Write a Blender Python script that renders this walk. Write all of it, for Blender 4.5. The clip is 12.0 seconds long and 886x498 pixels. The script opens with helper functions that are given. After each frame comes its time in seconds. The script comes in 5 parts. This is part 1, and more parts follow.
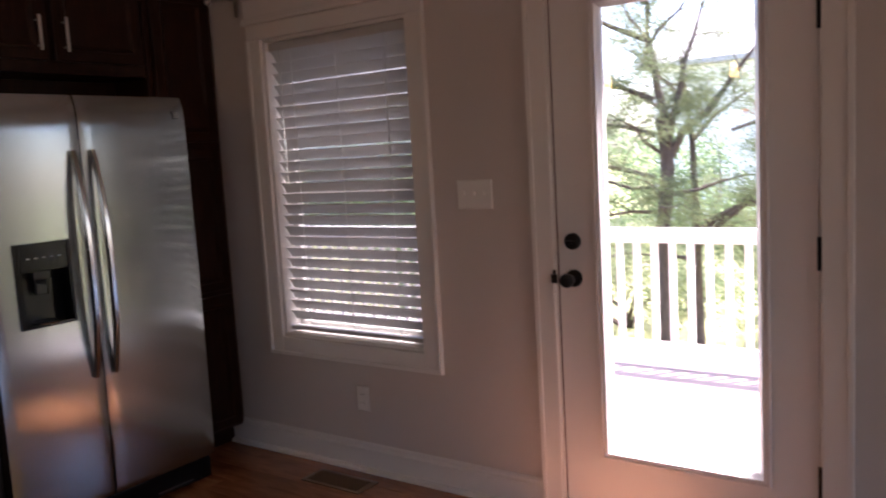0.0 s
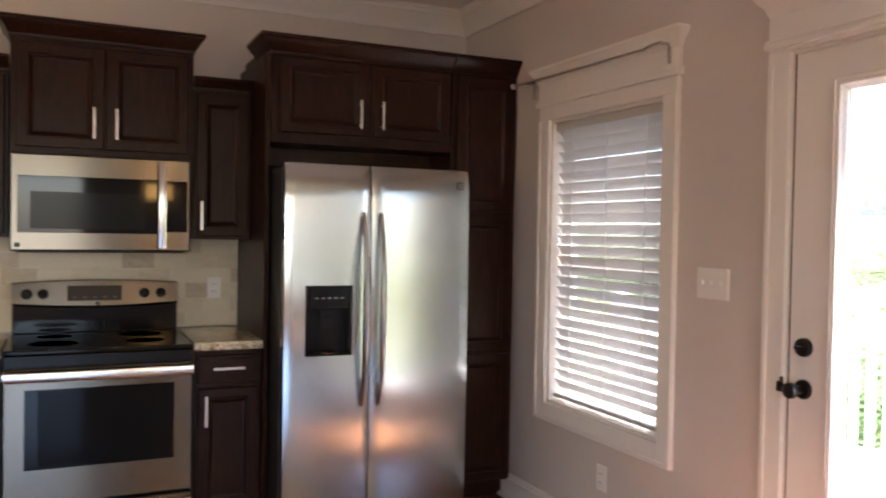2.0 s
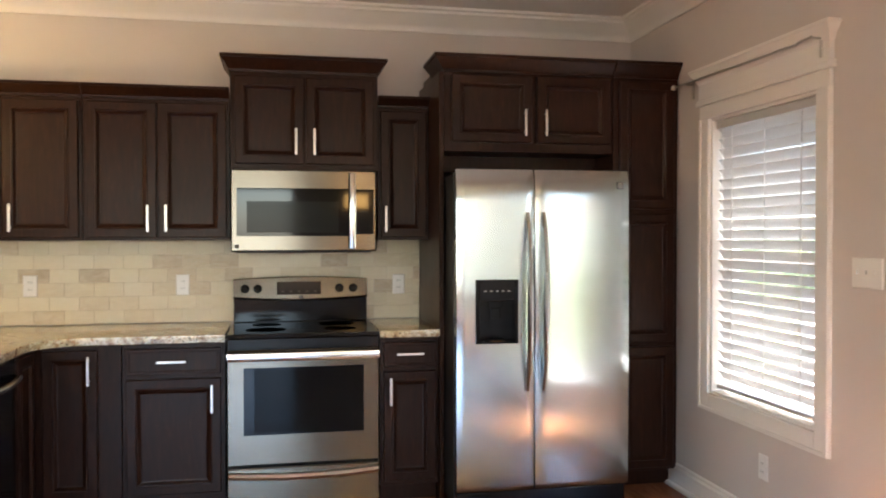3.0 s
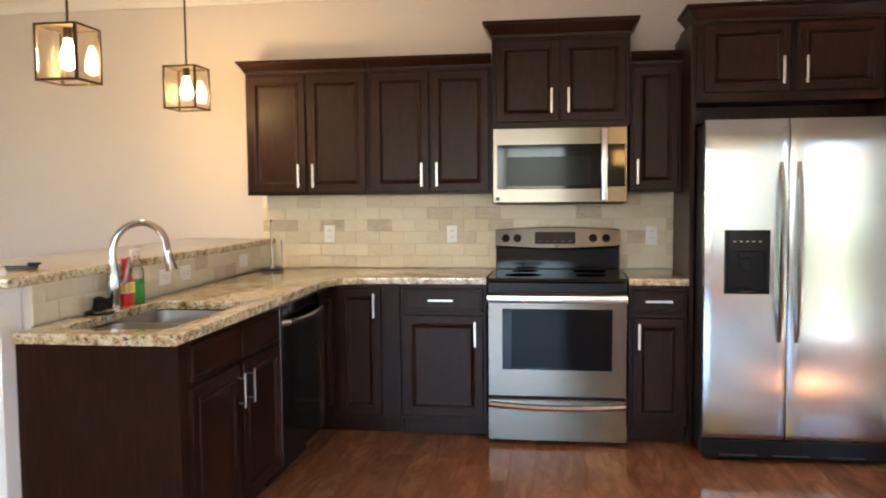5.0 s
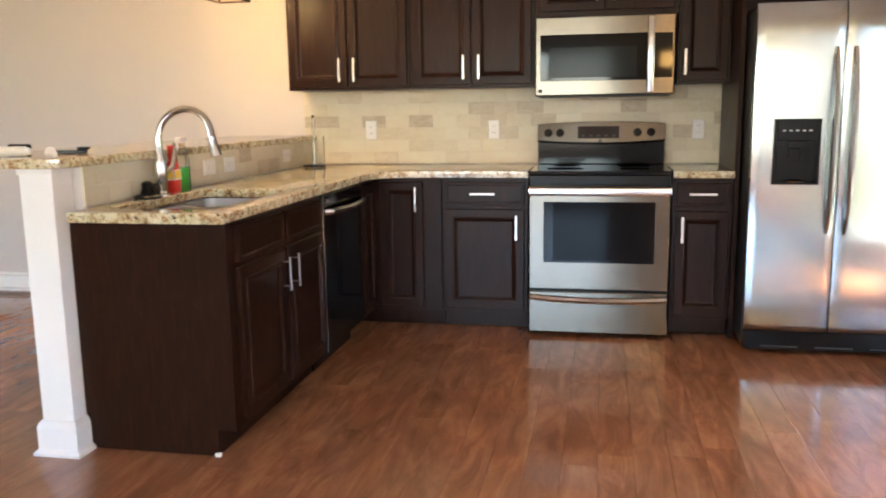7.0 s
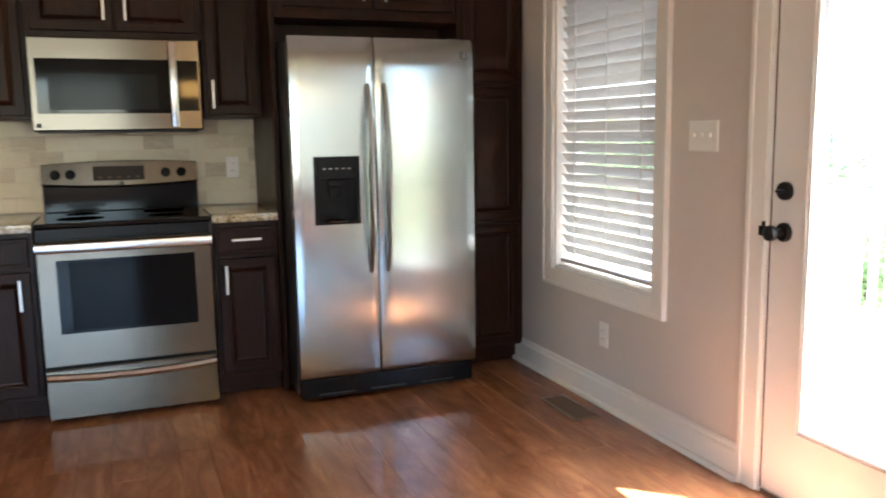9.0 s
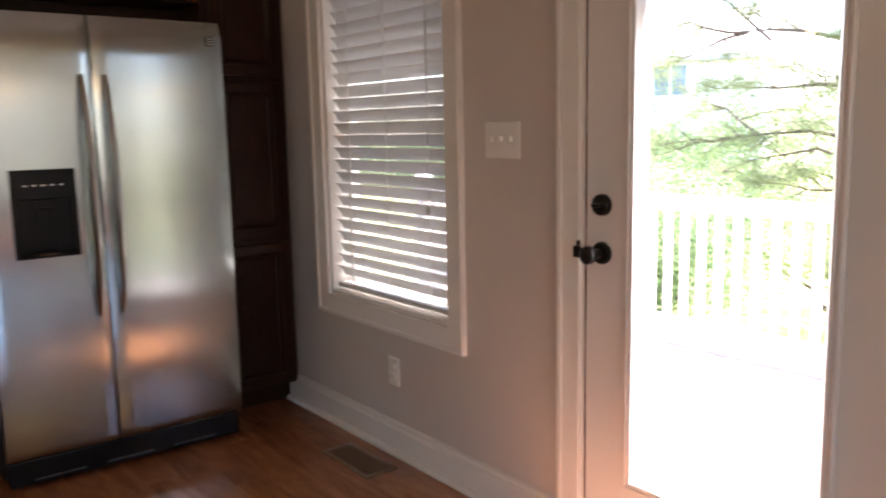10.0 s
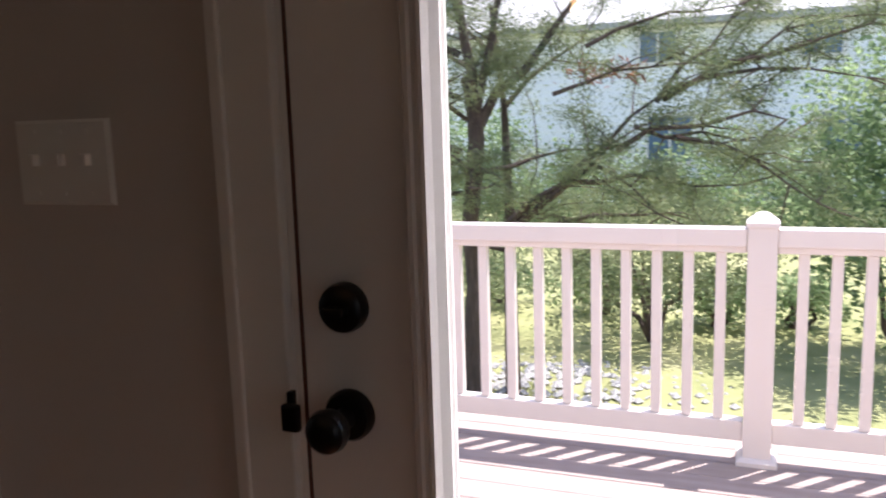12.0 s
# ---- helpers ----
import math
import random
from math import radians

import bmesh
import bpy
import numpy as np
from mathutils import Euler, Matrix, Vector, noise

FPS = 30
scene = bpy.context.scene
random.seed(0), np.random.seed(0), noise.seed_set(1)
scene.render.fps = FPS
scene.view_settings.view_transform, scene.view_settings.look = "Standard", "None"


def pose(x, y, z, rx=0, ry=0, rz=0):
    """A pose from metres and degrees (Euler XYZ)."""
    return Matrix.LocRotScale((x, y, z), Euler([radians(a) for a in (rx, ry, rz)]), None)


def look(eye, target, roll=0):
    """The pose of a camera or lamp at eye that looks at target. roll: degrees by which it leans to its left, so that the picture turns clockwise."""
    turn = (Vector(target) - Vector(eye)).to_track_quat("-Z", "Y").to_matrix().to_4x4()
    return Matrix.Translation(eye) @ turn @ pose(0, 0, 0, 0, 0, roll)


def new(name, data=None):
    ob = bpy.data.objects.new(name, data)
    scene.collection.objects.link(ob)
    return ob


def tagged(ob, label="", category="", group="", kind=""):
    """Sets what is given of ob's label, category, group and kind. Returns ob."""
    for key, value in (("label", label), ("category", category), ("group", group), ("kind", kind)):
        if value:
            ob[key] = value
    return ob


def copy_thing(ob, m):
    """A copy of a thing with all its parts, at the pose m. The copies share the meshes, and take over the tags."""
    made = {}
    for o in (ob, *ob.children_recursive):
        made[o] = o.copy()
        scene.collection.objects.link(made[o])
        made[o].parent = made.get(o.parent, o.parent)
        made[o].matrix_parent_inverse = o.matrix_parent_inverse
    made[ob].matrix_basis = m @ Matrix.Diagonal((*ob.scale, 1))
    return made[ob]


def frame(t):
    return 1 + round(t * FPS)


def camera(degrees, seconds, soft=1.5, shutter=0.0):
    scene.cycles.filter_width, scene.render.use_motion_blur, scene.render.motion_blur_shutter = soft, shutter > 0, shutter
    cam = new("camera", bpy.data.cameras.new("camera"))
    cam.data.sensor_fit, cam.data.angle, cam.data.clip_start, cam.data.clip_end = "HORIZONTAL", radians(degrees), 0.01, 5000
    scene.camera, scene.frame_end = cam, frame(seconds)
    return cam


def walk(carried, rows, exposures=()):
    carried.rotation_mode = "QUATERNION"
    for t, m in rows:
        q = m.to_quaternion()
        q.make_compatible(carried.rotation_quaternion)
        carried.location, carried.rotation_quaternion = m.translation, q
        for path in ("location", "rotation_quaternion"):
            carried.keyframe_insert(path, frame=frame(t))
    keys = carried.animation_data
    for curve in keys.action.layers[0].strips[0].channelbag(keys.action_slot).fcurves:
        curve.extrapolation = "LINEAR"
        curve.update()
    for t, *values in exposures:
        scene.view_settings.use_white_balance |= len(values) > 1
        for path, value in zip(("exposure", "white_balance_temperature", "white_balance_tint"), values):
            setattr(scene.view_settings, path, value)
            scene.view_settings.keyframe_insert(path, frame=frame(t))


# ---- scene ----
cam = camera(57.1, 12.0, soft=1.9, shutter=0.3)
PATH = [
    (0, (-2.703, -3.878, 1.428), (-1.088, -2.722, 1.195), -3.3),
    (0.5, (-2.481, -4.012, 1.414), (-1.096, -2.577, 1.268), -1.68),
    (1, (-2.319, -4.094, 1.439), (-1.112, -2.501, 1.348), -1.46),
    (1.5, (-2.232, -4.272, 1.443), (-1.156, -2.588, 1.371), 1.17),
    (2, (-2.196, -4.443, 1.438), (-1.354, -2.629, 1.395), 0.99),
    (2.5, (-2.2, -4.627, 1.441), (-1.636, -2.708, 1.425), -0.59),
    (3, (-2.168, -4.8, 1.406), (-1.775, -2.84, 1.372), -0.07),
    (3.2, (-2.184, -4.838, 1.391), (-1.848, -2.866, 1.347), 0.26),
    (4.8, (-2.041, -5.094, 1.38), (-2.264, -3.111, 1.247), -0.55),
    (5, (-2.041, -5.104, 1.368), (-2.322, -3.128, 1.238), -0.52),
    (5.5, (-2.054, -5.12, 1.336), (-2.47, -3.17, 1.183), 0.14),
    (6, (-2.055, -5.132, 1.297), (-2.537, -3.203, 1.082), 0.4),
    (6.5, (-2.036, -5.118, 1.258), (-2.514, -3.203, 0.939), -0.13),
    (6.7, (-2.035, -5.13, 1.245), (-2.489, -3.212, 0.904), -0.45),
    (8.3, (-2.077, -4.887, 1.277), (-1.766, -2.93, 1.011), -1.72),
    (8.5, (-2.096, -4.806, 1.275), (-1.64, -2.876, 1.013), -1.74),
    (9, (-2.042, -4.632, 1.29), (-1.323, -2.788, 1.006), -0.9),
    (9.5, (-1.922, -4.373, 1.311), (-0.996, -2.625, 1.02), -0.26),
    (10, (-1.758, -4.078, 1.308), (-0.554, -2.509, 1.01), -1.18),
    (10.5, (-1.574, -3.782, 1.334), (-0.122, -2.444, 1.016), -1.6),
    (10.8, (-1.385, -3.614, 1.326), (0.137, -2.351, 1.026), -1.8),
    (11, (-1.275, -3.525, 1.329), (0.28, -2.303, 1.034), -0.7),
    (11.4, (-1.126, -3.305, 1.327), (0.552, -2.257, 1.031), -1.5),
    (11.5, (-1.075, -3.241, 1.318), (0.634, -2.243, 1.031), -1.6),
    (12, (-0.866, -2.996, 1.301), (0.978, -2.288, 0.989), -1.8),
]
EXPOSURES = [(0.0, 2.5, 6150, 30), (1.0, 3.35, 6300, 24), (2.0, 4.07, 6100, 18), (2.5, 4.42, 6000, 13), (3.2, 4.62, 6050, 11), (4.8, 4.7, 5950, 11), (6.7, 4.87, 6200, 12), (8.5, 4.82, 5500, 4), (9.0, 4.27, 5900, 8), (9.5, 3.95, 6250, 15), (10.0, 3.4, 6350, 19), (10.5, 2.8, 6350, 24), (11.0, 2.15, 6250, 30), (11.5, 1.75, 6350, 25), (12.0, 1.2, 6150, 19)]
walk(cam, [(t, look(eye, target, roll)) for t, eye, target, roll in PATH], EXPOSURES)

# ---- world, sun, large lights ----
SUN_ELEV, SUN_FROM = radians(68), math.atan2(-0.68, 0.733)
world = bpy.data.worlds.new("sky")
scene.world = world
world.use_nodes = True
sky = world.node_tree.nodes.new("ShaderNodeTexSky")
sky.sky_type, sky.sun_disc = "NISHITA", False
sky.sun_elevation, sky.sun_rotation = SUN_ELEV, math.pi / 2 - SUN_FROM
world.node_tree.links.new(sky.outputs[0], world.node_tree.nodes["Background"].inputs[0])
world.node_tree.nodes["Background"].inputs[1].default_value = 0.15


def lamp(name, kind, energy, color, m, **more):
    data = bpy.data.lights.new(name, kind)
    data.energy, data.color = energy, color
    for key, value in more.items():
        if key == "size":
            data.shape, data.size, data.size_y = "RECTANGLE", value[0], value[1]
        if key == "radius":
            data.shadow_soft_size = value
        if key == "angle":
            data.angle = value
    ob = new(name, data)
    ob.matrix_world = m
    return ob


SUN_DIR = Vector((math.cos(SUN_FROM) * math.cos(SUN_ELEV), math.sin(SUN_FROM) * math.cos(SUN_ELEV), math.sin(SUN_ELEV)))
lamp("sun", "SUN", 5.0, (1.0, 0.95, 0.87), look(tuple(SUN_DIR * 30), (0, 0, 0)), angle=radians(0.53))
# daylight from the living side, behind the walk; side and deck are added fill
lamp("rear_window_light", "AREA", 0.14, (1.0, 0.97, 0.92), look((-3.6, -11.16, 1.45), (-3.6, 0, 1.45)), size=(3.4, 1.7))
lamp("side_fill_light", "AREA", 0.8, (0.98, 0.97, 0.95), look((-11.06, -6.4, 1.45), (0, -6.4, 1.45)), size=(2.2, 1.7))
lamp("deck_fill_light", "AREA", 1.15, (0.98, 0.98, 0.98), look((0.06, -9.2, 1.45), (-5, -9.2, 1.45)), size=(2.6, 1.7))


# ---- materials ----
def material(name, color, rough=0.5, metal=0.0, spec=0.5, coat=0.0):
    m = bpy.data.materials.new(name)
    m.use_nodes = True
    p = m.node_tree.nodes["Principled BSDF"]
    p.inputs["Base Color"].default_value = (*color, 1)
    p.inputs["Roughness"].default_value = rough
    p.inputs["Metallic"].default_value = metal
    p.inputs["Specular IOR Level"].default_value = spec
    p.inputs["Coat Weight"].default_value = coat
    return m


def node(m, kind, **values):
    n = m.node_tree.nodes.new(kind)
    for key, value in values.items():
        n.inputs[key].default_value = value
    return n


def wire(m, a, b):
    m.node_tree.links.new(a, b)


def shader(m):
    return m.node_tree.nodes["Principled BSDF"]


def coords(m, scale=(1, 1, 1), rotate=(0, 0, 0), space="Object"):
    c = node(m, "ShaderNodeTexCoord")
    k = node(m, "ShaderNodeMapping", Scale=scale, Rotation=rotate)
    wire(m, c.outputs[space], k.inputs["Vector"])
    return k.outputs["Vector"]


def world_coords(m, scale=(1, 1, 1)):
    c = node(m, "ShaderNodeNewGeometry")
    k = node(m, "ShaderNodeMapping", Scale=scale)
    wire(m, c.outputs["Position"], k.inputs["Vector"])
    return k.outputs["Vector"]


def noise_at(m, vector, scale, detail=4.0, rough=0.55, distortion=0.0):
    n = node(m, "ShaderNodeTexNoise", Scale=scale, Detail=detail, Roughness=rough, Distortion=distortion)
    wire(m, vector, n.inputs["Vector"])
    return n.outputs["Fac"]


def ramp(m, fac, stops):
    r = m.node_tree.nodes.new("ShaderNodeValToRGB")
    while len(r.color_ramp.elements) < len(stops):
        r.color_ramp.elements.new(0.5)
    for e, (at, color) in zip(r.color_ramp.elements, stops):
        e.position, e.color = at, (*color, 1) if len(color) == 3 else color
    wire(m, fac, r.inputs["Fac"])
    return r.outputs["Color"]


def blend(m, fac, a, b, mode="MIX"):
    x = m.node_tree.nodes.new("ShaderNodeMix")
    x.data_type, x.blend_type = "RGBA", mode
    for socket, value in ((x.inputs[0], fac), (x.inputs[6], a), (x.inputs[7], b)):
        if hasattr(value, "links"):
            wire(m, value, socket)
        elif isinstance(value, tuple):
            socket.default_value = (*value, 1)
        else:
            socket.default_value = value
    return x.outputs[2]


def span(m, fac, low, high):
    r = node(m, "ShaderNodeMapRange")
    r.inputs["To Min"].default_value, r.inputs["To Max"].default_value = low, high
    wire(m, fac, r.inputs["Value"])
    return r.outputs["Result"]


def relief(m, fac, strength, distance):
    b = node(m, "ShaderNodeBump", Strength=strength, Distance=distance)
    wire(m, fac, b.inputs["Height"])
    wire(m, b.outputs["Normal"], shader(m).inputs["Normal"])


def painted(name, color, rough, bump, scale=160.0, uneven=0.05):
    m = material(name, color, rough)
    v = world_coords(m)
    big = noise_at(m, v, 1.3, 3)
    dark = tuple(c * (1 - uneven) for c in color)
    wire(m, blend(m, span(m, big, 0.0, 1.0), dark, tuple(min(1, c * (1 + uneven)) for c in color)), shader(m).inputs["Base Color"])
    fine = noise_at(m, v, scale, 3)
    wire(m, span(m, big, rough - 0.05, rough + 0.05), shader(m).inputs["Roughness"])
    relief(m, fine, bump, 0.002)
    return m


WALL = painted("wall_paint", (0.605, 0.548, 0.508), 0.6, 0.12)
# dark taupe for unseen walls, put in to cut bounce and reflections
DIMWALL = painted("dim_unseen_wall", (0.27, 0.21, 0.17), 0.6, 0.12)
TRIM = painted("trim_paint", (0.80, 0.77, 0.73), 0.35, 0.04, 60, 0.02)
CEILING = painted("ceiling_paint", (0.82, 0.785, 0.74), 0.75, 0.2, 90, 0.03)
DOORPAINT = painted("door_paint", (0.78, 0.75, 0.73), 0.32, 0.05, 40, 0.02)
PLATE = material("switch_plastic", (0.80, 0.78, 0.74), 0.3)
SLAT = painted("blind_slat", (0.57, 0.56, 0.545), 0.45, 0.03, 30, 0.03)
shader(SLAT).inputs["Subsurface Weight"].default_value = 0.0


def stained_wood():
    m = material("espresso_wood", (0.03, 0.014, 0.008), 0.34, 0, 0.14)
    v = coords(m, (9, 9, 1.1))
    rnd = node(m, "ShaderNodeObjectInfo").outputs["Random"]
    grain = noise_at(m, v, 7, 6, 0.65, 0.6)
    base = ramp(m, grain, [(0.25, (0.011, 0.0038, 0.0021)), (0.55, (0.022, 0.0076, 0.0038)), (0.8, (0.042, 0.0155, 0.0072))])
    wire(m, blend(m, span(m, rnd, 0.0, 0.25), base, (0.028, 0.0100, 0.0050)), shader(m).inputs["Base Color"])
    patch = noise_at(m, coords(m), 4, 3)
    wire(m, span(m, patch, 0.26, 0.38), shader(m).inputs["Roughness"])
    relief(m, grain, 0.12, 0.001)
    return m


CAB = stained_wood()
CABIN = material("cabinet_inside", (0.012, 0.009, 0.008), 0.7)


def plank_wood():
    m = material("floor_plank_wood", (0.14, 0.05, 0.025), 0.16, 0, 0.7)
    rnd = node(m, "ShaderNodeObjectInfo").outputs["Random"]
    off = node(m, "ShaderNodeVectorMath")
    off.operation = "SCALE"
    off.inputs[0].default_value = (13.0, 47.0, 5.0)
    wire(m, rnd, off.inputs["Scale"])
    add = node(m, "ShaderNodeVectorMath")
    wire(m, world_coords(m, (5.0, 1.0, 1.0)), add.inputs[0])
    wire(m, off.outputs[0], add.inputs[1])
    v = add.outputs[0]
    grain = noise_at(m, v, 2.2, 8, 0.68, 1.2)
    knots = noise_at(m, v, 0.9, 3, 0.5, 0.8)
    base = ramp(m, grain, [(0.2, (0.14, 0.048, 0.021)), (0.42, (0.33, 0.13, 0.058)), (0.6, (0.50, 0.225, 0.103)), (0.85, (0.64, 0.33, 0.165))])
    base = blend(m, span(m, knots, -0.2, 0.65), base, (0.085, 0.031, 0.014))
    mottle = noise_at(m, world_coords(m, (2.2, 1.0, 1.0)), 2.9, 4, 0.55, 0.3)
    base = blend(m, ramp(m, mottle, [(0.34, (0.5, 0.5, 0.5)), (0.64, (0, 0, 0))]), base, (0.15, 0.055, 0.026))
    base = blend(m, span(m, rnd, 0.0, 0.35), base, (0.30, 0.13, 0.06))
    wire(m, base, shader(m).inputs["Base Color"])
    smear = noise_at(m, world_coords(m), 2.5, 4)
    wire(m, span(m, smear, 0.05, 0.22), shader(m).inputs["Roughness"])
    relief(m, grain, 0.03, 0.001)
    return m


FLOORWOOD = plank_wood()
GAP = material("floor_gap", (0.04, 0.017, 0.009), 0.6)


def granite():
    m = material("granite", (0.5, 0.42, 0.28), 0.12, 0, 0.5, 0.3)
    v = world_coords(m)
    warp = node(m, "ShaderNodeTexNoise", Scale=9.0, Detail=4.0)
    wire(m, v, warp.inputs["Vector"])
    mixv = node(m, "ShaderNodeVectorMath")
    mixv.operation = "MULTIPLY_ADD"
    wire(m, warp.outputs["Color"], mixv.inputs[0])
    mixv.inputs[1].default_value = (0.05, 0.05, 0.05)
    wire(m, v, mixv.inputs[2])
    big = noise_at(m, mixv.outputs[0], 22, 5, 0.7)
    base = ramp(m, big, [(0.34, (0.13, 0.075, 0.035)), (0.42, (0.40, 0.29, 0.15)), (0.52, (0.58, 0.51, 0.32)), (0.72, (0.69, 0.65, 0.47))])
    vor = node(m, "ShaderNodeTexVoronoi", Scale=95.0, Randomness=1.0)
    wire(m, mixv.outputs[0], vor.inputs["Vector"])
    specks = noise_at(m, mixv.outputs[0], 92, 3, 0.6)
    dark = ramp(m, specks, [(0.57, (0, 0, 0)), (0.64, (1, 1, 1))])
    base = blend(m, dark, base, (0.06, 0.038, 0.024))
    gold = ramp(m, noise_at(m, v, 48, 2), [(0.58, (0, 0, 0)), (0.66, (1, 1, 1))])
    base = blend(m, gold, base, (0.30, 0.15, 0.05))
    base = blend(m, ramp(m, vor.outputs["Distance"], [(0.0, (0.25, 0.25, 0.25)), (0.45, (0, 0, 0))]), base, (0.88, 0.83, 0.72))
    wire(m, base, shader(m).inputs["Base Color"])
    return m


GRANITE = granite()


def travertine():
    m = material("travertine_tile", (0.6, 0.48, 0.32), 0.45)
    rnd = node(m, "ShaderNodeObjectInfo").outputs["Random"]
    tone = ramp(m, rnd, [(0.0, (0.62, 0.545, 0.38)), (0.40, (0.66, 0.59, 0.43)), (0.70, (0.58, 0.495, 0.325)), (0.88, (0.52, 0.42, 0.27)), (0.95, (0.38, 0.29, 0.18))])
    v = world_coords(m, (1, 1, 2.2))
    cloud = noise_at(m, v, 14, 6, 0.6, 0.8)
    tone = blend(m, span(m, cloud, -0.3, 0.9), tone, (0.69, 0.63, 0.48))
    wire(m, tone, shader(m).inputs["Base Color"])
    wire(m, span(m, cloud, 0.3, 0.55), shader(m).inputs["Roughness"])
    relief(m, noise_at(m, v, 70, 4), 0.35, 0.002)
    return m


TILE = travertine()
GROUT = painted("grout", (0.66, 0.59, 0.46), 0.85, 0.3)


def brushed(name, color, rough, aniso, scale, metal=1.0, turn=0.0):
    m = material(name, color, rough, metal)
    v = coords(m, scale)
    streak = noise_at(m, v, 6, 3)
    wire(m, span(m, streak, rough - 0.03, rough + 0.03), shader(m).inputs["Roughness"])
    shader(m).inputs["Anisotropic"].default_value = aniso
    shader(m).inputs["Anisotropic Rotation"].default_value = turn
    t = node(m, "ShaderNodeTangent")
    t.direction_type, t.axis = "RADIAL", "Z"
    wire(m, t.outputs[0], shader(m).inputs["Tangent"])
    return m


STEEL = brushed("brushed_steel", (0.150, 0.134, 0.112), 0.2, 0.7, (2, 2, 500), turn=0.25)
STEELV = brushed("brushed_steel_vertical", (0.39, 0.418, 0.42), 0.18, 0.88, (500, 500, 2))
HANDLESTEEL = brushed("handle_steel", (0.56, 0.55, 0.53), 0.2, 0.3, (300, 300, 3))
CHROME = material("satin_nickel", (0.60, 0.58, 0.55), 0.18, 1.0)
PULL = material("pull_nickel", (0.60, 0.585, 0.56), 0.3, 1.0)
SINKSTEEL = brushed("sink_steel", (0.44, 0.41, 0.375), 0.4, 0.0, (30, 30, 30))
BLACKGLASS = material("black_glass", (0.006, 0.006, 0.007), 0.05, spec=0.22)
OVENGLASS = material("oven_glass", (0.008, 0.008, 0.009), 0.06, spec=0.06)
MESHGLASS = material("microwave_mesh", (0.016, 0.018, 0.018), 0.1, spec=0.08)
BLACK = material("black_plastic", (0.006, 0.006, 0.007), 0.22, 0, 0.18)
BLACKENAMEL = material("black_enamel", (0.006, 0.006, 0.007), 0.1, spec=0.18)
DARKSIDE = material("fridge_side", (0.03, 0.03, 0.032), 0.45)
BRONZE = material("oil_bronze", (0.018, 0.016, 0.016), 0.28, 0.6)
PENDMETAL = material("pendant_bronze", (0.045, 0.032, 0.022), 0.4, 0.6)
MARK = material("printed_white", (0.7, 0.7, 0.7), 0.5)
DISPLAY = material("display_black", (0.02, 0.018, 0.02), 0.1)


def clear_glass(name, tint=(1, 1, 1), rough=0.0):
    m = material(name, tint, rough)
    shader(m).inputs["Transmission Weight"].default_value = 1.0
    shader(m).inputs["IOR"].default_value = 1.45
    return m


GLASS = clear_glass("window_glass")
PENDGLASS = clear_glass("pendant_glass", (1.0, 0.94, 0.84))
BOTTLECLEAR = clear_glass("clear_plastic", (0.95, 0.97, 0.98), 0.08)
GREENLIQ = clear_glass("green_soap", (0.12, 0.75, 0.16), 0.05)
REDPLASTIC = material("red_plastic", (0.55, 0.02, 0.015), 0.35)
YELLOW = material("yellow_label", (0.85, 0.62, 0.06), 0.5)
BULB = material("bulb_glow", (1, 0.75, 0.4), 0.3)
shader(BULB).inputs["Emission Color"].default_value = (1.0, 0.62, 0.24, 1)
shader(BULB).inputs["Emission Strength"].default_value = 6.0
BAGWHITE = material("rolled_paper", (0.74, 0.70, 0.62), 0.6)
STRIP = material("brown_weatherstrip", (0.11, 0.045, 0.035), 0.7)
VENTMETAL = material("register_brown", (0.22, 0.14, 0.085), 0.4, 0.3)


def outdoor(name, stops, scale, rough=0.9, bump=0.4, stretch=(1, 1, 1), per=0.0, translucent=0.0):
    m = material(name, stops[0][1], rough)
    v = world_coords(m, stretch)
    c = ramp(m, noise_at(m, v, scale, 6, 0.6), stops)
    if per:
        isl = node(m, "ShaderNodeNewGeometry").outputs["Random Per Island"]
        c = blend(m, span(m, isl, 0.0, per), c, stops[-1][1])
    wire(m, c, shader(m).inputs["Base Color"])
    relief(m, noise_at(m, v, scale * 5, 3), bump, 0.01)
    if translucent:
        t = node(m, "ShaderNodeBsdfTranslucent")
        wire(m, c, t.inputs["Color"])
        s = node(m, "ShaderNodeMixShader", Fac=translucent)
        wire(m, shader(m).outputs[0], s.inputs[1])
        wire(m, t.outputs[0], s.inputs[2])
        wire(m, s.outputs[0], m.node_tree.nodes["Material Output"].inputs["Surface"])
    return m


DECK = outdoor("deck_board", [(0.3, (0.29, 0.225, 0.205)), (0.7, (0.39, 0.315, 0.285))], 3, 0.75, 0.2, (9, 1, 1))
VINYL = painted("rail_vinyl", (0.80, 0.72, 0.665), 0.4, 0.03, 40, 0.02)
BARK = outdoor("bark", [(0.3, (0.06, 0.042, 0.035)), (0.6, (0.12, 0.085, 0.07)), (0.8, (0.22, 0.16, 0.135))], 12, 0.95, 1.0, (3, 3, 0.5))
NEEDLE = outdoor("cedar_needles", [(0.36, (0.06, 0.095, 0.045)), (0.5, (0.15, 0.19, 0.09)), (0.66, (0.35, 0.38, 0.20))], 1.4, 0.7, 0.0, (1, 1, 1), 0.5, 0.5)
LEAF = outdoor("broad_leaves", [(0.34, (0.05, 0.095, 0.045)), (0.5, (0.14, 0.215, 0.095)), (0.66, (0.36, 0.45, 0.23))], 0.9, 0.6, 0.0, (1, 1, 1), 0.5, 0.6)
RUST = outdoor("dead_needles", [(0.3, (0.25, 0.10, 0.05)), (0.7, (0.34, 0.16, 0.09))], 3, 0.8, 0.0)
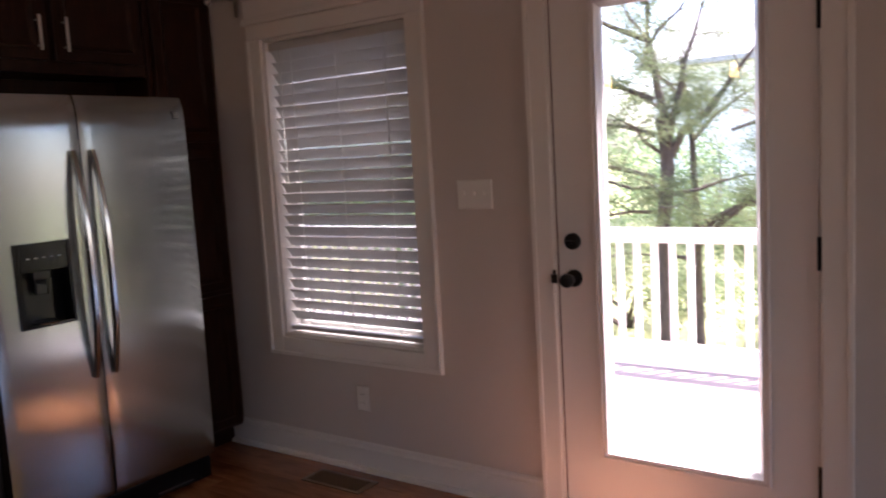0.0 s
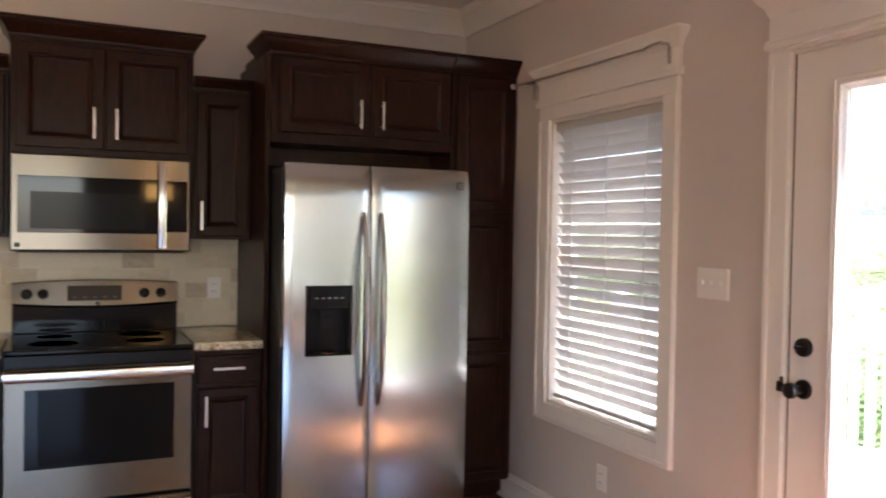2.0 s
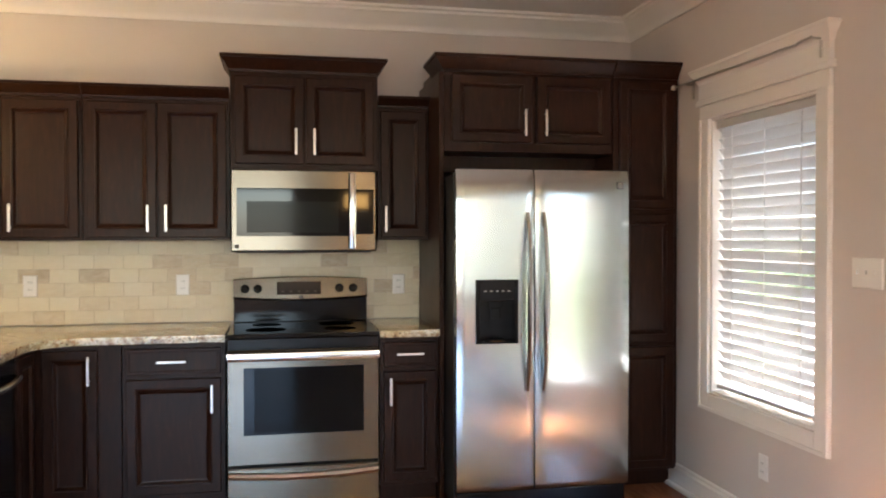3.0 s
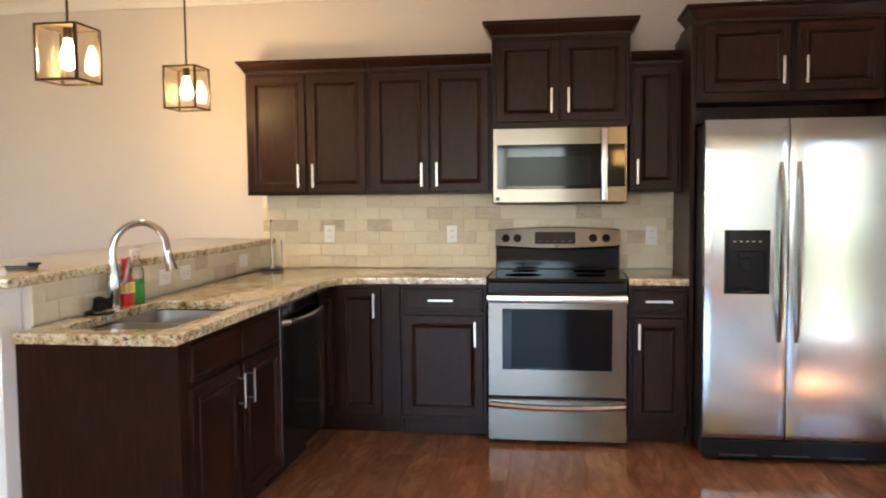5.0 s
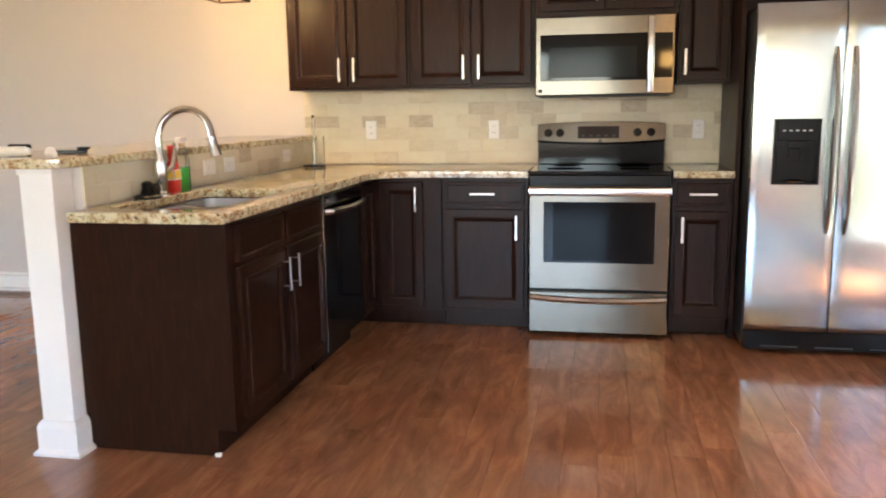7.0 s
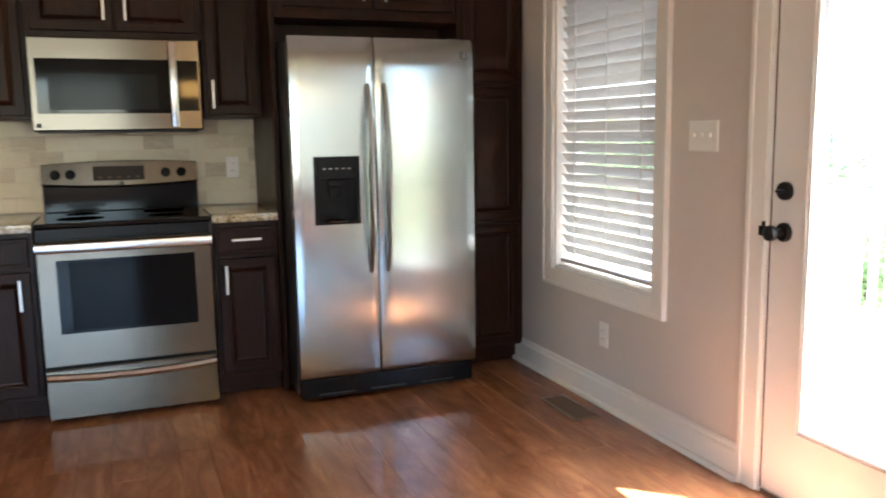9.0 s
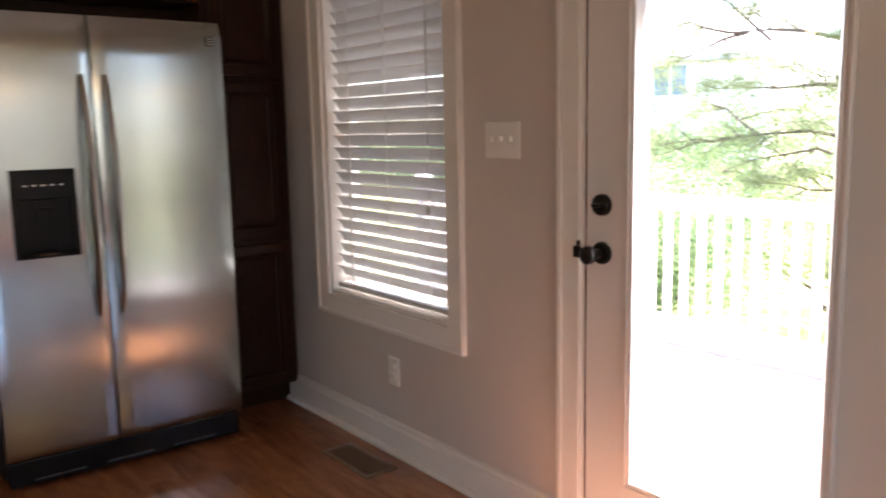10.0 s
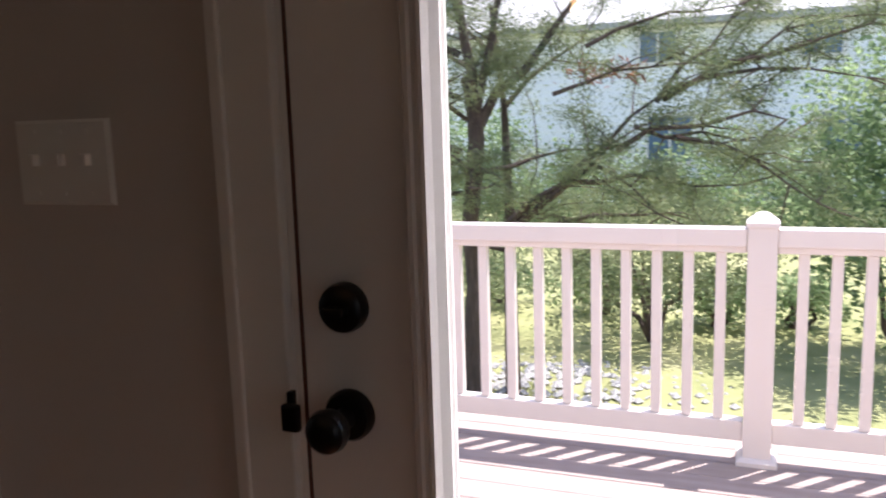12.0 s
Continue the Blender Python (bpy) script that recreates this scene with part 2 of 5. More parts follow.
LAWN = outdoor("lawn", [(0.3, (0.19, 0.21, 0.08)), (0.55, (0.30, 0.30, 0.13)), (0.8, (0.42, 0.39, 0.22))], 1.1, 0.95, 0.8)
STONE = outdoor("pale_gravel", [(0.3, (0.30, 0.29, 0.28)), (0.7, (0.52, 0.50, 0.48))], 30, 0.9, 0.6, (1, 1, 1), 0.6)
SIDING = painted("pale_siding", (0.88, 0.89, 0.90), 0.6, 0.05, 20)
ROOF = outdoor("shingle_roof", [(0.3, (0.34, 0.33, 0.32)), (0.7, (0.46, 0.45, 0.44))], 5)
PANE = material("far_pane", (0.10, 0.16, 0.25), 0.1)
EXTWALL = painted("outside_siding", (0.55, 0.52, 0.48), 0.7, 0.1, 30)


# ---- mesh helpers ----
def mesh_of(name, bm, mat, smooth=False):
    bmesh.ops.recalc_face_normals(bm, faces=bm.faces)
    me = bpy.data.meshes.new(name)
    bm.to_mesh(me)
    bm.free()
    me.materials.append(mat)
    if smooth:
        me.shade_smooth()
        me.set_sharp_from_angle(angle=radians(35))
    return me


def part(name, bm, mat, parent=None, label="", smooth=False):
    ob = new(name, mesh_of(name, bm, mat, smooth))
    if parent is not None:
        ob.parent = parent
    if label:
        ob["label"] = label
    return ob


def thing(name, label, category, m=None, group="", kind=""):
    e = new(name)
    e.empty_display_size = 0.05
    if m is not None:
        e.matrix_world = m
    return tagged(e, label, category, group, kind)


def box(bm, x0, x1, y0, y1, z0, z1):
    vs = [bm.verts.new((x, y, z)) for z in (z0, z1) for x, y in ((x0, y0), (x1, y0), (x1, y1), (x0, y1))]
    for f in ((3, 2, 1, 0), (4, 5, 6, 7), (0, 1, 5, 4), (1, 2, 6, 5), (2, 3, 7, 6), (3, 0, 4, 7)):
        bm.faces.new([vs[i] for i in f])
    return vs


def boxes(list_of, bevel=0.0, segments=2):
    bm = bmesh.new()
    for b in list_of:
        box(bm, *b)
    if bevel:
        bmesh.ops.bevel(bm, geom=list(bm.edges), offset=bevel, segments=segments, affect="EDGES", profile=0.6)
    return bm


def loft(bm, rings, close_ring=True, caps=True):
    """Quads between rings of equal length; caps close both ends."""
    rows = [[bm.verts.new(p) for p in r] for r in rings]
    n = len(rows[0])
    for a, b in zip(rows, rows[1:]):
        for i in range(n if close_ring else n - 1):
            j = (i + 1) % n
            bm.faces.new((a[i], a[j], b[j], b[i]))
    if caps and close_ring:
        bm.faces.new(rows[0][::-1])
        bm.faces.new(rows[-1])
    return rows


def tube(bm, points, radii, sides=10):
    pts = [Vector(p) for p in points]
    radii = radii if isinstance(radii, (list, tuple)) else [radii] * len(pts)
    side = None
    rings = []
    for i, p in enumerate(pts):
        d = (pts[min(i + 1, len(pts) - 1)] - pts[max(i - 1, 0)]).normalized()
        if side is None:
            side = d.cross(Vector((0.13, 0.31, 0.94)) if abs(d.z) < 0.9 else Vector((1, 0, 0))).normalized()
        side = (side - d * side.dot(d)).normalized()
        up = d.cross(side)
        rings.append([p + radii[i] * (math.cos(a) * side + math.sin(a) * up) for a in (2 * math.pi * k / sides for k in range(sides))])
    loft(bm, rings)


def lathe(bm, profile, centre=(0, 0, 0), axis="z", sides=24):
    """Profile of (radius, along) turned about an axis through centre."""
    c = Vector(centre)
    rings = []
    for r, h in profile:
        ring = []
        for k in range(sides):
            a = 2 * math.pi * k / sides
            u, v = r * math.cos(a), r * math.sin(a)
            ring.append(c + Vector({"z": (u, v, h), "x": (h, u, v), "y": (u, h, v)}[axis]))
        rings.append(ring)
    loft(bm, rings)


def rect_ring(x0, x1, z0, z1, inset, y):
    return [(x0 + inset, y, z0 + inset), (x1 - inset, y, z0 + inset), (x1 - inset, y, z1 - inset), (x0 + inset, y, z1 - inset)]


def front(bm, x0, x1, z0, z1, y, steps):
    """A front that faces -y: steps of (inset, how far it stands out)."""
    loft(bm, [rect_ring(x0, x1, z0, z1, i, y - d) for i, d in steps])


def sweep(bm, path, profile):
    """Profile points (out, z) along a path of (x, y, out_x, out_y) corners."""
    loft(bm, [[(x + o * ox, y + o * oy, z) for o, z in profile] for x, y, ox, oy in path])


# ---- large structure ----
CEIL = 2.743


def wall_with_holes(name, along, a0, a1, t0, t1, holes, mat, z1=CEIL):
    """A wall along x or y from a0 to a1, its thickness t0 to t1, with holes (a, b, z0, z1) in order."""
    parts, at = [], a0
    for h0, h1, z0, zt in sorted(holes):
        parts.append((at, h0, 0.0, z1))
        if z0 > 0.0:
            parts.append((h0, h1, 0.0, z0))
        parts.append((h0, h1, zt, z1))
        at = h1
    parts.append((at, a1, 0.0, z1))
    bm = bmesh.new()
    for p0, p1, z0, zt in parts:
        box(bm, *((p0, p1, t0, t1) if along == "x" else (t0, t1, p0, p1)), z0, zt)
    bmesh.ops.remove_doubles(bm, verts=bm.verts, dist=1e-5)
    return tagged(part(name, bm, mat), "smooth greige painted plaster wall", "wall", kind="structure")


WIN = (-1.828, -0.975, 0.592, 2.0)
DOOR = (-3.385, -2.455, 0.0, 2.06)
REAR = (-5.3, -1.9, 0.6, 2.3)
SIDE = (-7.5, -5.3, 0.6, 2.3)
DECKWIN = (-10.5, -7.9, 0.6, 2.3)
wall_with_holes("wall_back", "x", -11.2, 0.16, 0.0, 0.15, [], WALL)
wall_with_holes("wall_window_side", "y", -11.3, 0.0, 0.0, 0.16, [WIN, DOOR, DECKWIN], WALL)
# rear and dining walls are unseen; their dark colour stands for a dim room
wall_with_holes("wall_rear", "x", -11.2, 0.16, -11.45, -11.3, [REAR], DIMWALL)
wall_with_holes("wall_dining_side", "y", -11.3, 0.0, -11.2, -11.05, [SIDE], DIMWALL)
bm = boxes([(-11.2, 0.16, -11.45, 0.15, CEIL, CEIL + 0.12)])
tagged(part("ceiling", bm, CEILING), "flat off-white painted ceiling", "ceiling", kind="structure")
bm = boxes([(-11.2, 0.16, -11.45, 0.15, -0.14, -0.012)])
floor = tagged(part("floor", bm, GAP), "glossy reddish-brown hand-scraped wood plank floor", "floor", kind="structure")

# crown moulding between walls and ceiling, mitred in the corner
prof = [(0.0, 2.612), (0.014, 2.612), (0.018, 2.632), (0.030, 2.650), (0.052, 2.672), (0.070, 2.700), (0.086, 2.708), (0.090, 2.722), (0.105, 2.728), (0.108, 2.742), (0.0, 2.742)]
bm = bmesh.new()
sweep(bm, [(-11.05, 0, 1, -1), (0, 0, -1, -1), (0, -11.3, -1, 1), (-11.05, -11.3, 1, 1)], prof)
tagged(part("trim_crown", bm, TRIM, smooth=True), "white stepped crown moulding along the ceiling", "crown moulding", kind="structure")

base_prof = [(0.0, 0.001), (0.034, 0.001), (0.034, 0.008), (0.031, 0.015), (0.025, 0.020), (0.014, 0.022), (0.014, 0.100), (0.018, 0.103), (0.018, 0.107), (0.011, 0.114), (0.008, 0.120), (0.011, 0.124), (0.011, 0.128), (0.004, 0.135), (0.0, 0.136)]


def baseboard(name, path):
    bm = bmesh.new()
    sweep(bm, path, base_prof)
    tagged(part(name, bm, TRIM), "white moulded baseboard with shoe along the wall", "baseboard", kind="structure")


baseboard("baseboard_window_wall", [(0, -0.545, -1, 0), (0, -2.372, -1, 0)])
baseboard("baseboard_window_wall_far", [(0, -3.475, -1, 0), (0, -11.3, -1, 0)])
baseboard("baseboard_dining", [(-11.05, 0, 1, -1), (-4.10, 0, 0, -1)])
baseboard("baseboard_dining_side", [(-11.05, -11.3, 1, 1), (-11.05, 0, 1, -1)])
baseboard("baseboard_rear", [(0, -11.3, -1, 1), (-11.05, -11.3, 1, 1)])


def plain_window(name, along, hole, plane, label):
    """Frame with sash bars and panes in an opening that lies behind the walk."""
    w = thing(name, label, "window", kind="structure")
    a0, a1, z0, z1 = hole
    t = 0.05
    n = 3
    step = (a1 - a0) / n
    bars = [(a0 + 0.002, a1 - 0.002, z0 + 0.002, z0 + t), (a0 + 0.002, a1 - 0.002, z1 - t, z1 - 0.002), (a0 + 0.002, a0 + t, z0 + t, z1 - t), (a1 - t, a1 - 0.002, z0 + t, z1 - t)]
    bars += [(a0 + k * step - 0.04, a0 + k * step + 0.04, z0 + t, z1 - t) for k in (1, 2)]
    bars = [(p, q, plane - 0.05, plane + 0.02, r, s) if along == "x" else (plane - 0.05, plane + 0.02, p, q, r, s) for p, q, r, s in bars]
    part("window_frame", boxes(bars), TRIM, w)


plain_window("window_rear", "x", REAR, -11.35, "white triple window in the living room wall")
# deck and dining windows are unseen, added as openings for the fill lamps
plain_window("added_window_deck", "y", DECKWIN, 0.13, "unseen white triple window added beside the deck")
plain_window("added_window_dining", "y", SIDE, -11.1, "unseen white triple window added in the dining wall")


def header(parent, y0, y1, z, tall):
    """Ledge, frieze board and crown cap over a casing that spans y0 to y1 on the window wall."""
    for name, d, za, zb in (("ledge", 0.034, z, z + 0.022), ("bead", 0.028, z + 0.022, z + 0.034)):
        part(name, boxes([(-d, 0.0, y0 - 0.014, y1 + 0.014, za, zb)], 0.005), TRIM, parent)
    part("frieze", boxes([(-0.022, 0.0, y0, y1, z + 0.034, z + tall)]), TRIM, parent)
    bm = bmesh.new()
    pr = [(0.022, z + tall - 0.012), (0.030, z + tall), (0.034, z + tall + 0.018), (0.052, z + tall + 0.036), (0.058, z + tall + 0.050), (0.062, z + tall + 0.052), (0.062, z + tall + 0.066), (0.0, z + tall + 0.066)]
    rings = []
    for o, zz in pr:
        e = max(0.0, o - 0.022)
        rings.append([(0.0, y1 + e, zz), (-o, y1 + e, zz), (-o, y0 - e, zz), (0.0, y0 - e, zz)])
    loft(bm, rings)
    part("crown_cap", bm, TRIM, parent, smooth=True)


def casing_bars(y0, y1, z0, z1, w, sill):
    """Two-step casing round an opening: legs, top, and a bottom run if there is a sill."""
    runs = [("casing_leg", y0 - w, y0, z0 - (w if sill else 0), z1), ("casing_leg", y1, y1 + w, z0 - (w if sill else 0), z1), ("casing_head", y0 - w, y1 + w, z1, z1 + w * 0.8)]
    if sill:
        runs.append(("casing_sill", y0, y1, z0 - w, z0))
    return runs


window_1 = thing("window_1", "white cased window with closed-tilt slat blinds beside the cabinets", "window", kind="structure")
y0, y1, z0, z1 = WIN
for name, a, b, c, d in casing_bars(y0, y1, z0, z1, 0.088, True):
    part(name, boxes([(-0.018, 0.0, a, b, c, d)], 0.004), TRIM, window_1)
part("casing_bead", boxes([(-0.026, -0.0181, y0 - 0.088, y0 - 0.070, z0 - 0.086, z1), (-0.026, -0.0181, y1 + 0.070, y1 + 0.088, z0 - 0.086, z1), (-0.026, -0.0181, y0 - 0.070, y1 + 0.070, z0 - 0.086, z0 - 0.068)], 0.003), TRIM, window_1)
header(window_1, y0 - 0.09, y1 + 0.09, z1 + 0.0706, 0.122)
part("jamb", boxes([(0.0, 0.155, y0 + 0.001, y0 + 0.016, z0 + 0.001, z1 - 0.001), (0.0, 0.155, y1 - 0.016, y1 - 0.001, z0 + 0.001, z1 - 0.001), (0.0, 0.155, y0 + 0.016, y1 - 0.016, z1 - 0.016, z1 - 0.001), (0.0, 0.155, y0 + 0.016, y1 - 0.016, z0 + 0.001, z0 + 0.016)]), TRIM, window_1)
zm = 1.30
part("window_frame", boxes([(0.09, 0.13, y0 + 0.017, y0 + 0.06, z0 + 0.017, z1 - 0.017), (0.09, 0.13, y1 - 0.06, y1 - 0.017, z0 + 0.017, z1 - 0.017), (0.09, 0.13, y0 + 0.06, y1 - 0.06, z1 - 0.06, z1 - 0.017), (0.09, 0.13, y0 + 0.06, y1 - 0.06, z0 + 0.017, z0 + 0.065), (0.09, 0.13, y0 + 0.06, y1 - 0.06, zm - 0.025, zm + 0.025)], 0.003), TRIM, window_1)
for za, zb in ((z0 + 0.065, zm - 0.025), (zm + 0.025, z1 - 0.06)):
    p = part("pane", boxes([(0.107, 0.112, y0 + 0.06, y1 - 0.06, za, zb)]), GLASS, window_1)
    p.visible_shadow = False

# added half-transparent sheet outside the pane, dims daylight reaching the slats
screen = material("dimming_sheet", (0.05, 0.05, 0.05), 0.8)
holes = node(screen, "ShaderNodeBsdfTransparent")
dim_mix = node(screen, "ShaderNodeMixShader", Fac=0.6)
wire(screen, shader(screen).outputs[0], dim_mix.inputs[1])
wire(screen, holes.outputs[0], dim_mix.inputs[2])
wire(screen, dim_mix.outputs[0], screen.node_tree.nodes["Material Output"].inputs["Surface"])
part("dimming_screen", boxes([(0.1395, 0.1405, y0 + 0.017, y1 - 0.017, z0 + 0.017, z1 - 0.017)]), screen, window_1, "unseen dark see-through sheet added to dim the window light")

# slat blind hung inside the opening
blind = thing("window_blind", "white horizontal slat blind, half tilted, lowered in the window", "window blind")
yb0, yb1 = y0 + 0.022, y1 - 0.022
part("headrail", boxes([(0.015, 0.07, yb0, yb1, 1.942, 1.982)], 0.003), SLAT, blind)
bm = bmesh.new()
tilt = radians(54.5)
ring = []
for k in range(9):
    u = -0.028 + 0.056 * k / 8
    ring.append((u, 0.0020 - 0.0040 * (u / 0.028) ** 2))
ring = ring + [(u, v - 0.0028) for u, v in ring[::-1]]
turned = [(u * math.cos(tilt) + v * math.sin(tilt), -u * math.sin(tilt) + v * math.cos(tilt)) for u, v in ring]
loft(bm, [[(u, yy, v) for u, v in turned] for yy in (yb0 + 0.002, yb1 - 0.002)])
slat_mesh = mesh_of("slat", bm, SLAT, True)
for k in range(25):
    s = new("slat", slat_mesh)
    s.parent = blind
    s.location = (0.045, random.uniform(-0.001, 0.001), 1.922 - 0.0511 * k)
    s.rotation_euler = (random.uniform(-0.0015, 0.0015), random.uniform(-0.008, 0.008), 0)
part("bottom_rail", boxes([(0.022, 0.068, yb0 + 0.002, yb1 - 0.002, 0.622, 0.642)], 0.005), SLAT, blind)
for yy in (yb0 + 0.13, (yb0 + yb1) / 2, yb1 - 0.13):
    for xx in (0.026, 0.064):
        bm = bmesh.new()
        tube(bm, [(xx, yy, 1.945), (xx, yy, 0.64)], 0.0021, 5)
        part("ladder_cord", bm, SLAT, blind)
bm = bmesh.new()
tube(bm, [(0.008, yb1 - 0.07, 1.95), (0.004, yb1 - 0.072, 1.32)], 0.004, 6)
part("tilt_wand", bm, BOTTLECLEAR, blind)
bm = bmesh.new()
tube(bm, [(0.010, yb0 + 0.11, 1.95), (0.006, yb0 + 0.115, 1.02)], 0.0012, 5)
lathe(bm, [(0.002, 0.03), (0.006, 0.02), (0.008, 0.0), (0.004, -0.002)], (0.006, yb0 + 0.115, 0.99), "z", 8)
part("lift_cord", bm, SLAT, blind)

# curtain rod on two brackets
rod = thing("curtain_rod", "thin bent nickel curtain rod on brackets above the window", "curtain rod")
bm = bmesh.new()
tube(bm, [(-0.062, -0.70, 2.205), (-0.062, -1.0, 2.203), (-0.062, -1.4, 2.196), (-0.062, -1.70, 2.194), (-0.066, -1.76, 2.190), (-0.070, -1.80, 2.200), (-0.062, -1.86, 2.204)], 0.0055, 8)
part("rod", bm, PULL, rod, smooth=True)
bm = bmesh.new()
lathe(bm, [(0.003, 0.0), (0.012, 0.005), (0.015, 0.014), (0.012, 0.024), (0.004, 0.03)], (-0.062, -0.705, 2.205), "y", 12)
part("finial", bm, PLATE, rod, smooth=True)
for yy in (-0.835, -1.87):
    part("bracket", boxes([(-0.028, -0.0225, yy - 0.008, yy + 0.008, 2.12, 2.215), (-0.066, -0.028, yy - 0.005, yy + 0.005, 2.192, 2.200)], 0.0015), PULL, rod)

# ---- exterior door ----
y0, y1, _, z1 = DOOR
frame_1 = thing("doorway_1", "white cased doorway with crowned header in the window wall", "door frame", kind="structure")
for a, b in ((y0 - 0.088, y0 + 0.004), (y1 - 0.004, y1 + 0.08)):
    part("casing_leg", boxes([(-0.018, 0.0, a, b, 0.004, z1 + 0.0)], 0.004), TRIM, frame_1)
part("casing_head", boxes([(-0.018, 0.0, y0 - 0.088, y1 + 0.08, z1 + 0.0, z1 + 0.012)]), TRIM, frame_1)
part("casing_bead", boxes([(-0.026, -0.0181, y1 + 0.062, y1 + 0.08, 0.004, z1), (-0.026, -0.0181, y0 - 0.088, y0 - 0.07, 0.004, z1)], 0.003), TRIM, frame_1)
header(frame_1, y0 - 0.09, y1 + 0.082, z1 + 0.0125, 0.122)
part("jamb", boxes([(0.0, 0.155, y0 + 0.001, y0 + 0.012, 0.001, z1 - 0.001), (0.0, 0.155, y1 - 0.012, y1 - 0.001, 0.001, z1 - 0.001), (0.0, 0.155, y0 + 0.012, y1 - 0.012, z1 - 0.012, z1 - 0.001)]), TRIM, frame_1)
part("stop", boxes([(0.052, 0.07, y0 + 0.012, y0 + 0.026, 0.02, z1 - 0.012), (0.052, 0.07, y1 - 0.026, y1 - 0.012, 0.02, z1 - 0.012)]), TRIM, frame_1)
part("weatherstrip", boxes([(0.0005, 0.006, y1 - 0.0149, y1 - 0.0121, 0.02, z1 - 0.014)]), STRIP, frame_1, "dark brown weatherstrip in the door gap")
part("threshold", boxes([(0.0, 0.17, y0 + 0.012, y1 - 0.012, -0.011, 0.016)], 0.004), CHROME, frame_1, "worn aluminium threshold")

door = thing("door_1", "white closed patio door with one tall glass lite and bronze hardware", "door", kind="structure")
d0, d1 = -3.370, -2.470
l0, l1, lz0, lz1 = -3.205, -2.640, 0.285, 1.922
part("stile", boxes([(0.004, 0.048, d0, l0, 0.02, 2.044)], 0.002), DOORPAINT, door)
part("stile", boxes([(0.004, 0.048, l1, d1, 0.02, 2.044)], 0.002), DOORPAINT, door)
part("bottom_rail", boxes([(0.004, 0.048, l0, l1, 0.02, lz0)]), DOORPAINT, door)
part("top_rail", boxes([(0.004, 0.048, l0, l1, lz1, 2.044)]), DOORPAINT, door)
w = 0.022
# moulded frame round the glass, mitred at its corners, both faces
for name, sgn, x_face in (("lite_frame", -1, 0.004), ("lite_frame", 1, 0.048)):
    steps = [(0.0, -0.002), (0.0, 0.009), (0.003, 0.0125), (0.009, 0.0125), (0.012, 0.0085), (0.017, 0.0075), (0.021, 0.0115), (0.026, 0.0105), (0.032, 0.001), (0.041, -0.010), (0.041, -0.014), (0.0185, -0.014), (0.0185, -0.002)]
    rings = []
    for inset, out in steps + steps[:1]:
        a, b, c, d = l0 - 0.019 + inset, l1 + 0.019 - inset, lz0 - 0.022 + inset, lz1 + 0.022 - inset
        x = x_face + sgn * out
        rings.append([(x, a, c), (x, b, c), (x, b, d), (x, a, d)])
    bm = bmesh.new()
    loft(bm, rings, caps=False)
    bmesh.ops.remove_doubles(bm, verts=bm.verts, dist=1e-5)
    part(name, bm, DOORPAINT, door)
p = part("pane", boxes([(0.022, 0.028, l0 + w - 0.006, l1 - w + 0.006, lz0 + w - 0.006, lz1 - w + 0.006)]), GLASS, door)
p.visible_shadow = False
bm = bmesh.new()
lathe(bm, [(0.0315, 0.004), (0.0315, -0.006), (0.029, -0.013), (0.024, -0.016), (0.010, -0.017)], (0, -2.532, 1.079), "x")
bolt = part("deadbolt", bm, BRONZE, door, "oil-rubbed bronze deadbolt", True)
part("thumb_turn", boxes([(-0.034, -0.016, -2.546, -2.518, 1.074, 1.084)], 0.003), BRONZE, bolt)
bm = bmesh.new()
lathe(bm, [(0.033, 0.004), (0.033, -0.005), (0.029, -0.011), (0.014, -0.013), (0.011, -0.030), (0.014, -0.040), (0.025, -0.048), (0.0275, -0.058), (0.025, -0.068), (0.016, -0.074), (0.004, -0.0745)], (0, -2.532, 0.941), "x")
part("door_knob", bm, BRONZE, door, "round oil-rubbed bronze knob", True)
for zz in (1.735, 1.002, 0.262):
    bm = boxes([(-0.004, 0.003, -3.386, -3.374, zz, zz + 0.105)])
    tube(bm, [(-0.008, -3.374, zz), (-0.008, -3.374, zz + 0.105)], 0.0065, 8)
    part("hinge", bm, BRONZE, door, "dark bronze hinge")
guard = thing("door_guard", "small black flip lock on the door casing by the knob", "door lock")
part("plate", boxes([(-0.030, -0.0185, -2.468, -2.460, 0.940, 0.974)], 0.002), BRONZE, guard)
part("arm", boxes([(-0.040, -0.028, -2.480, -2.456, 0.925, 0.960)], 0.004), BRONZE, guard)


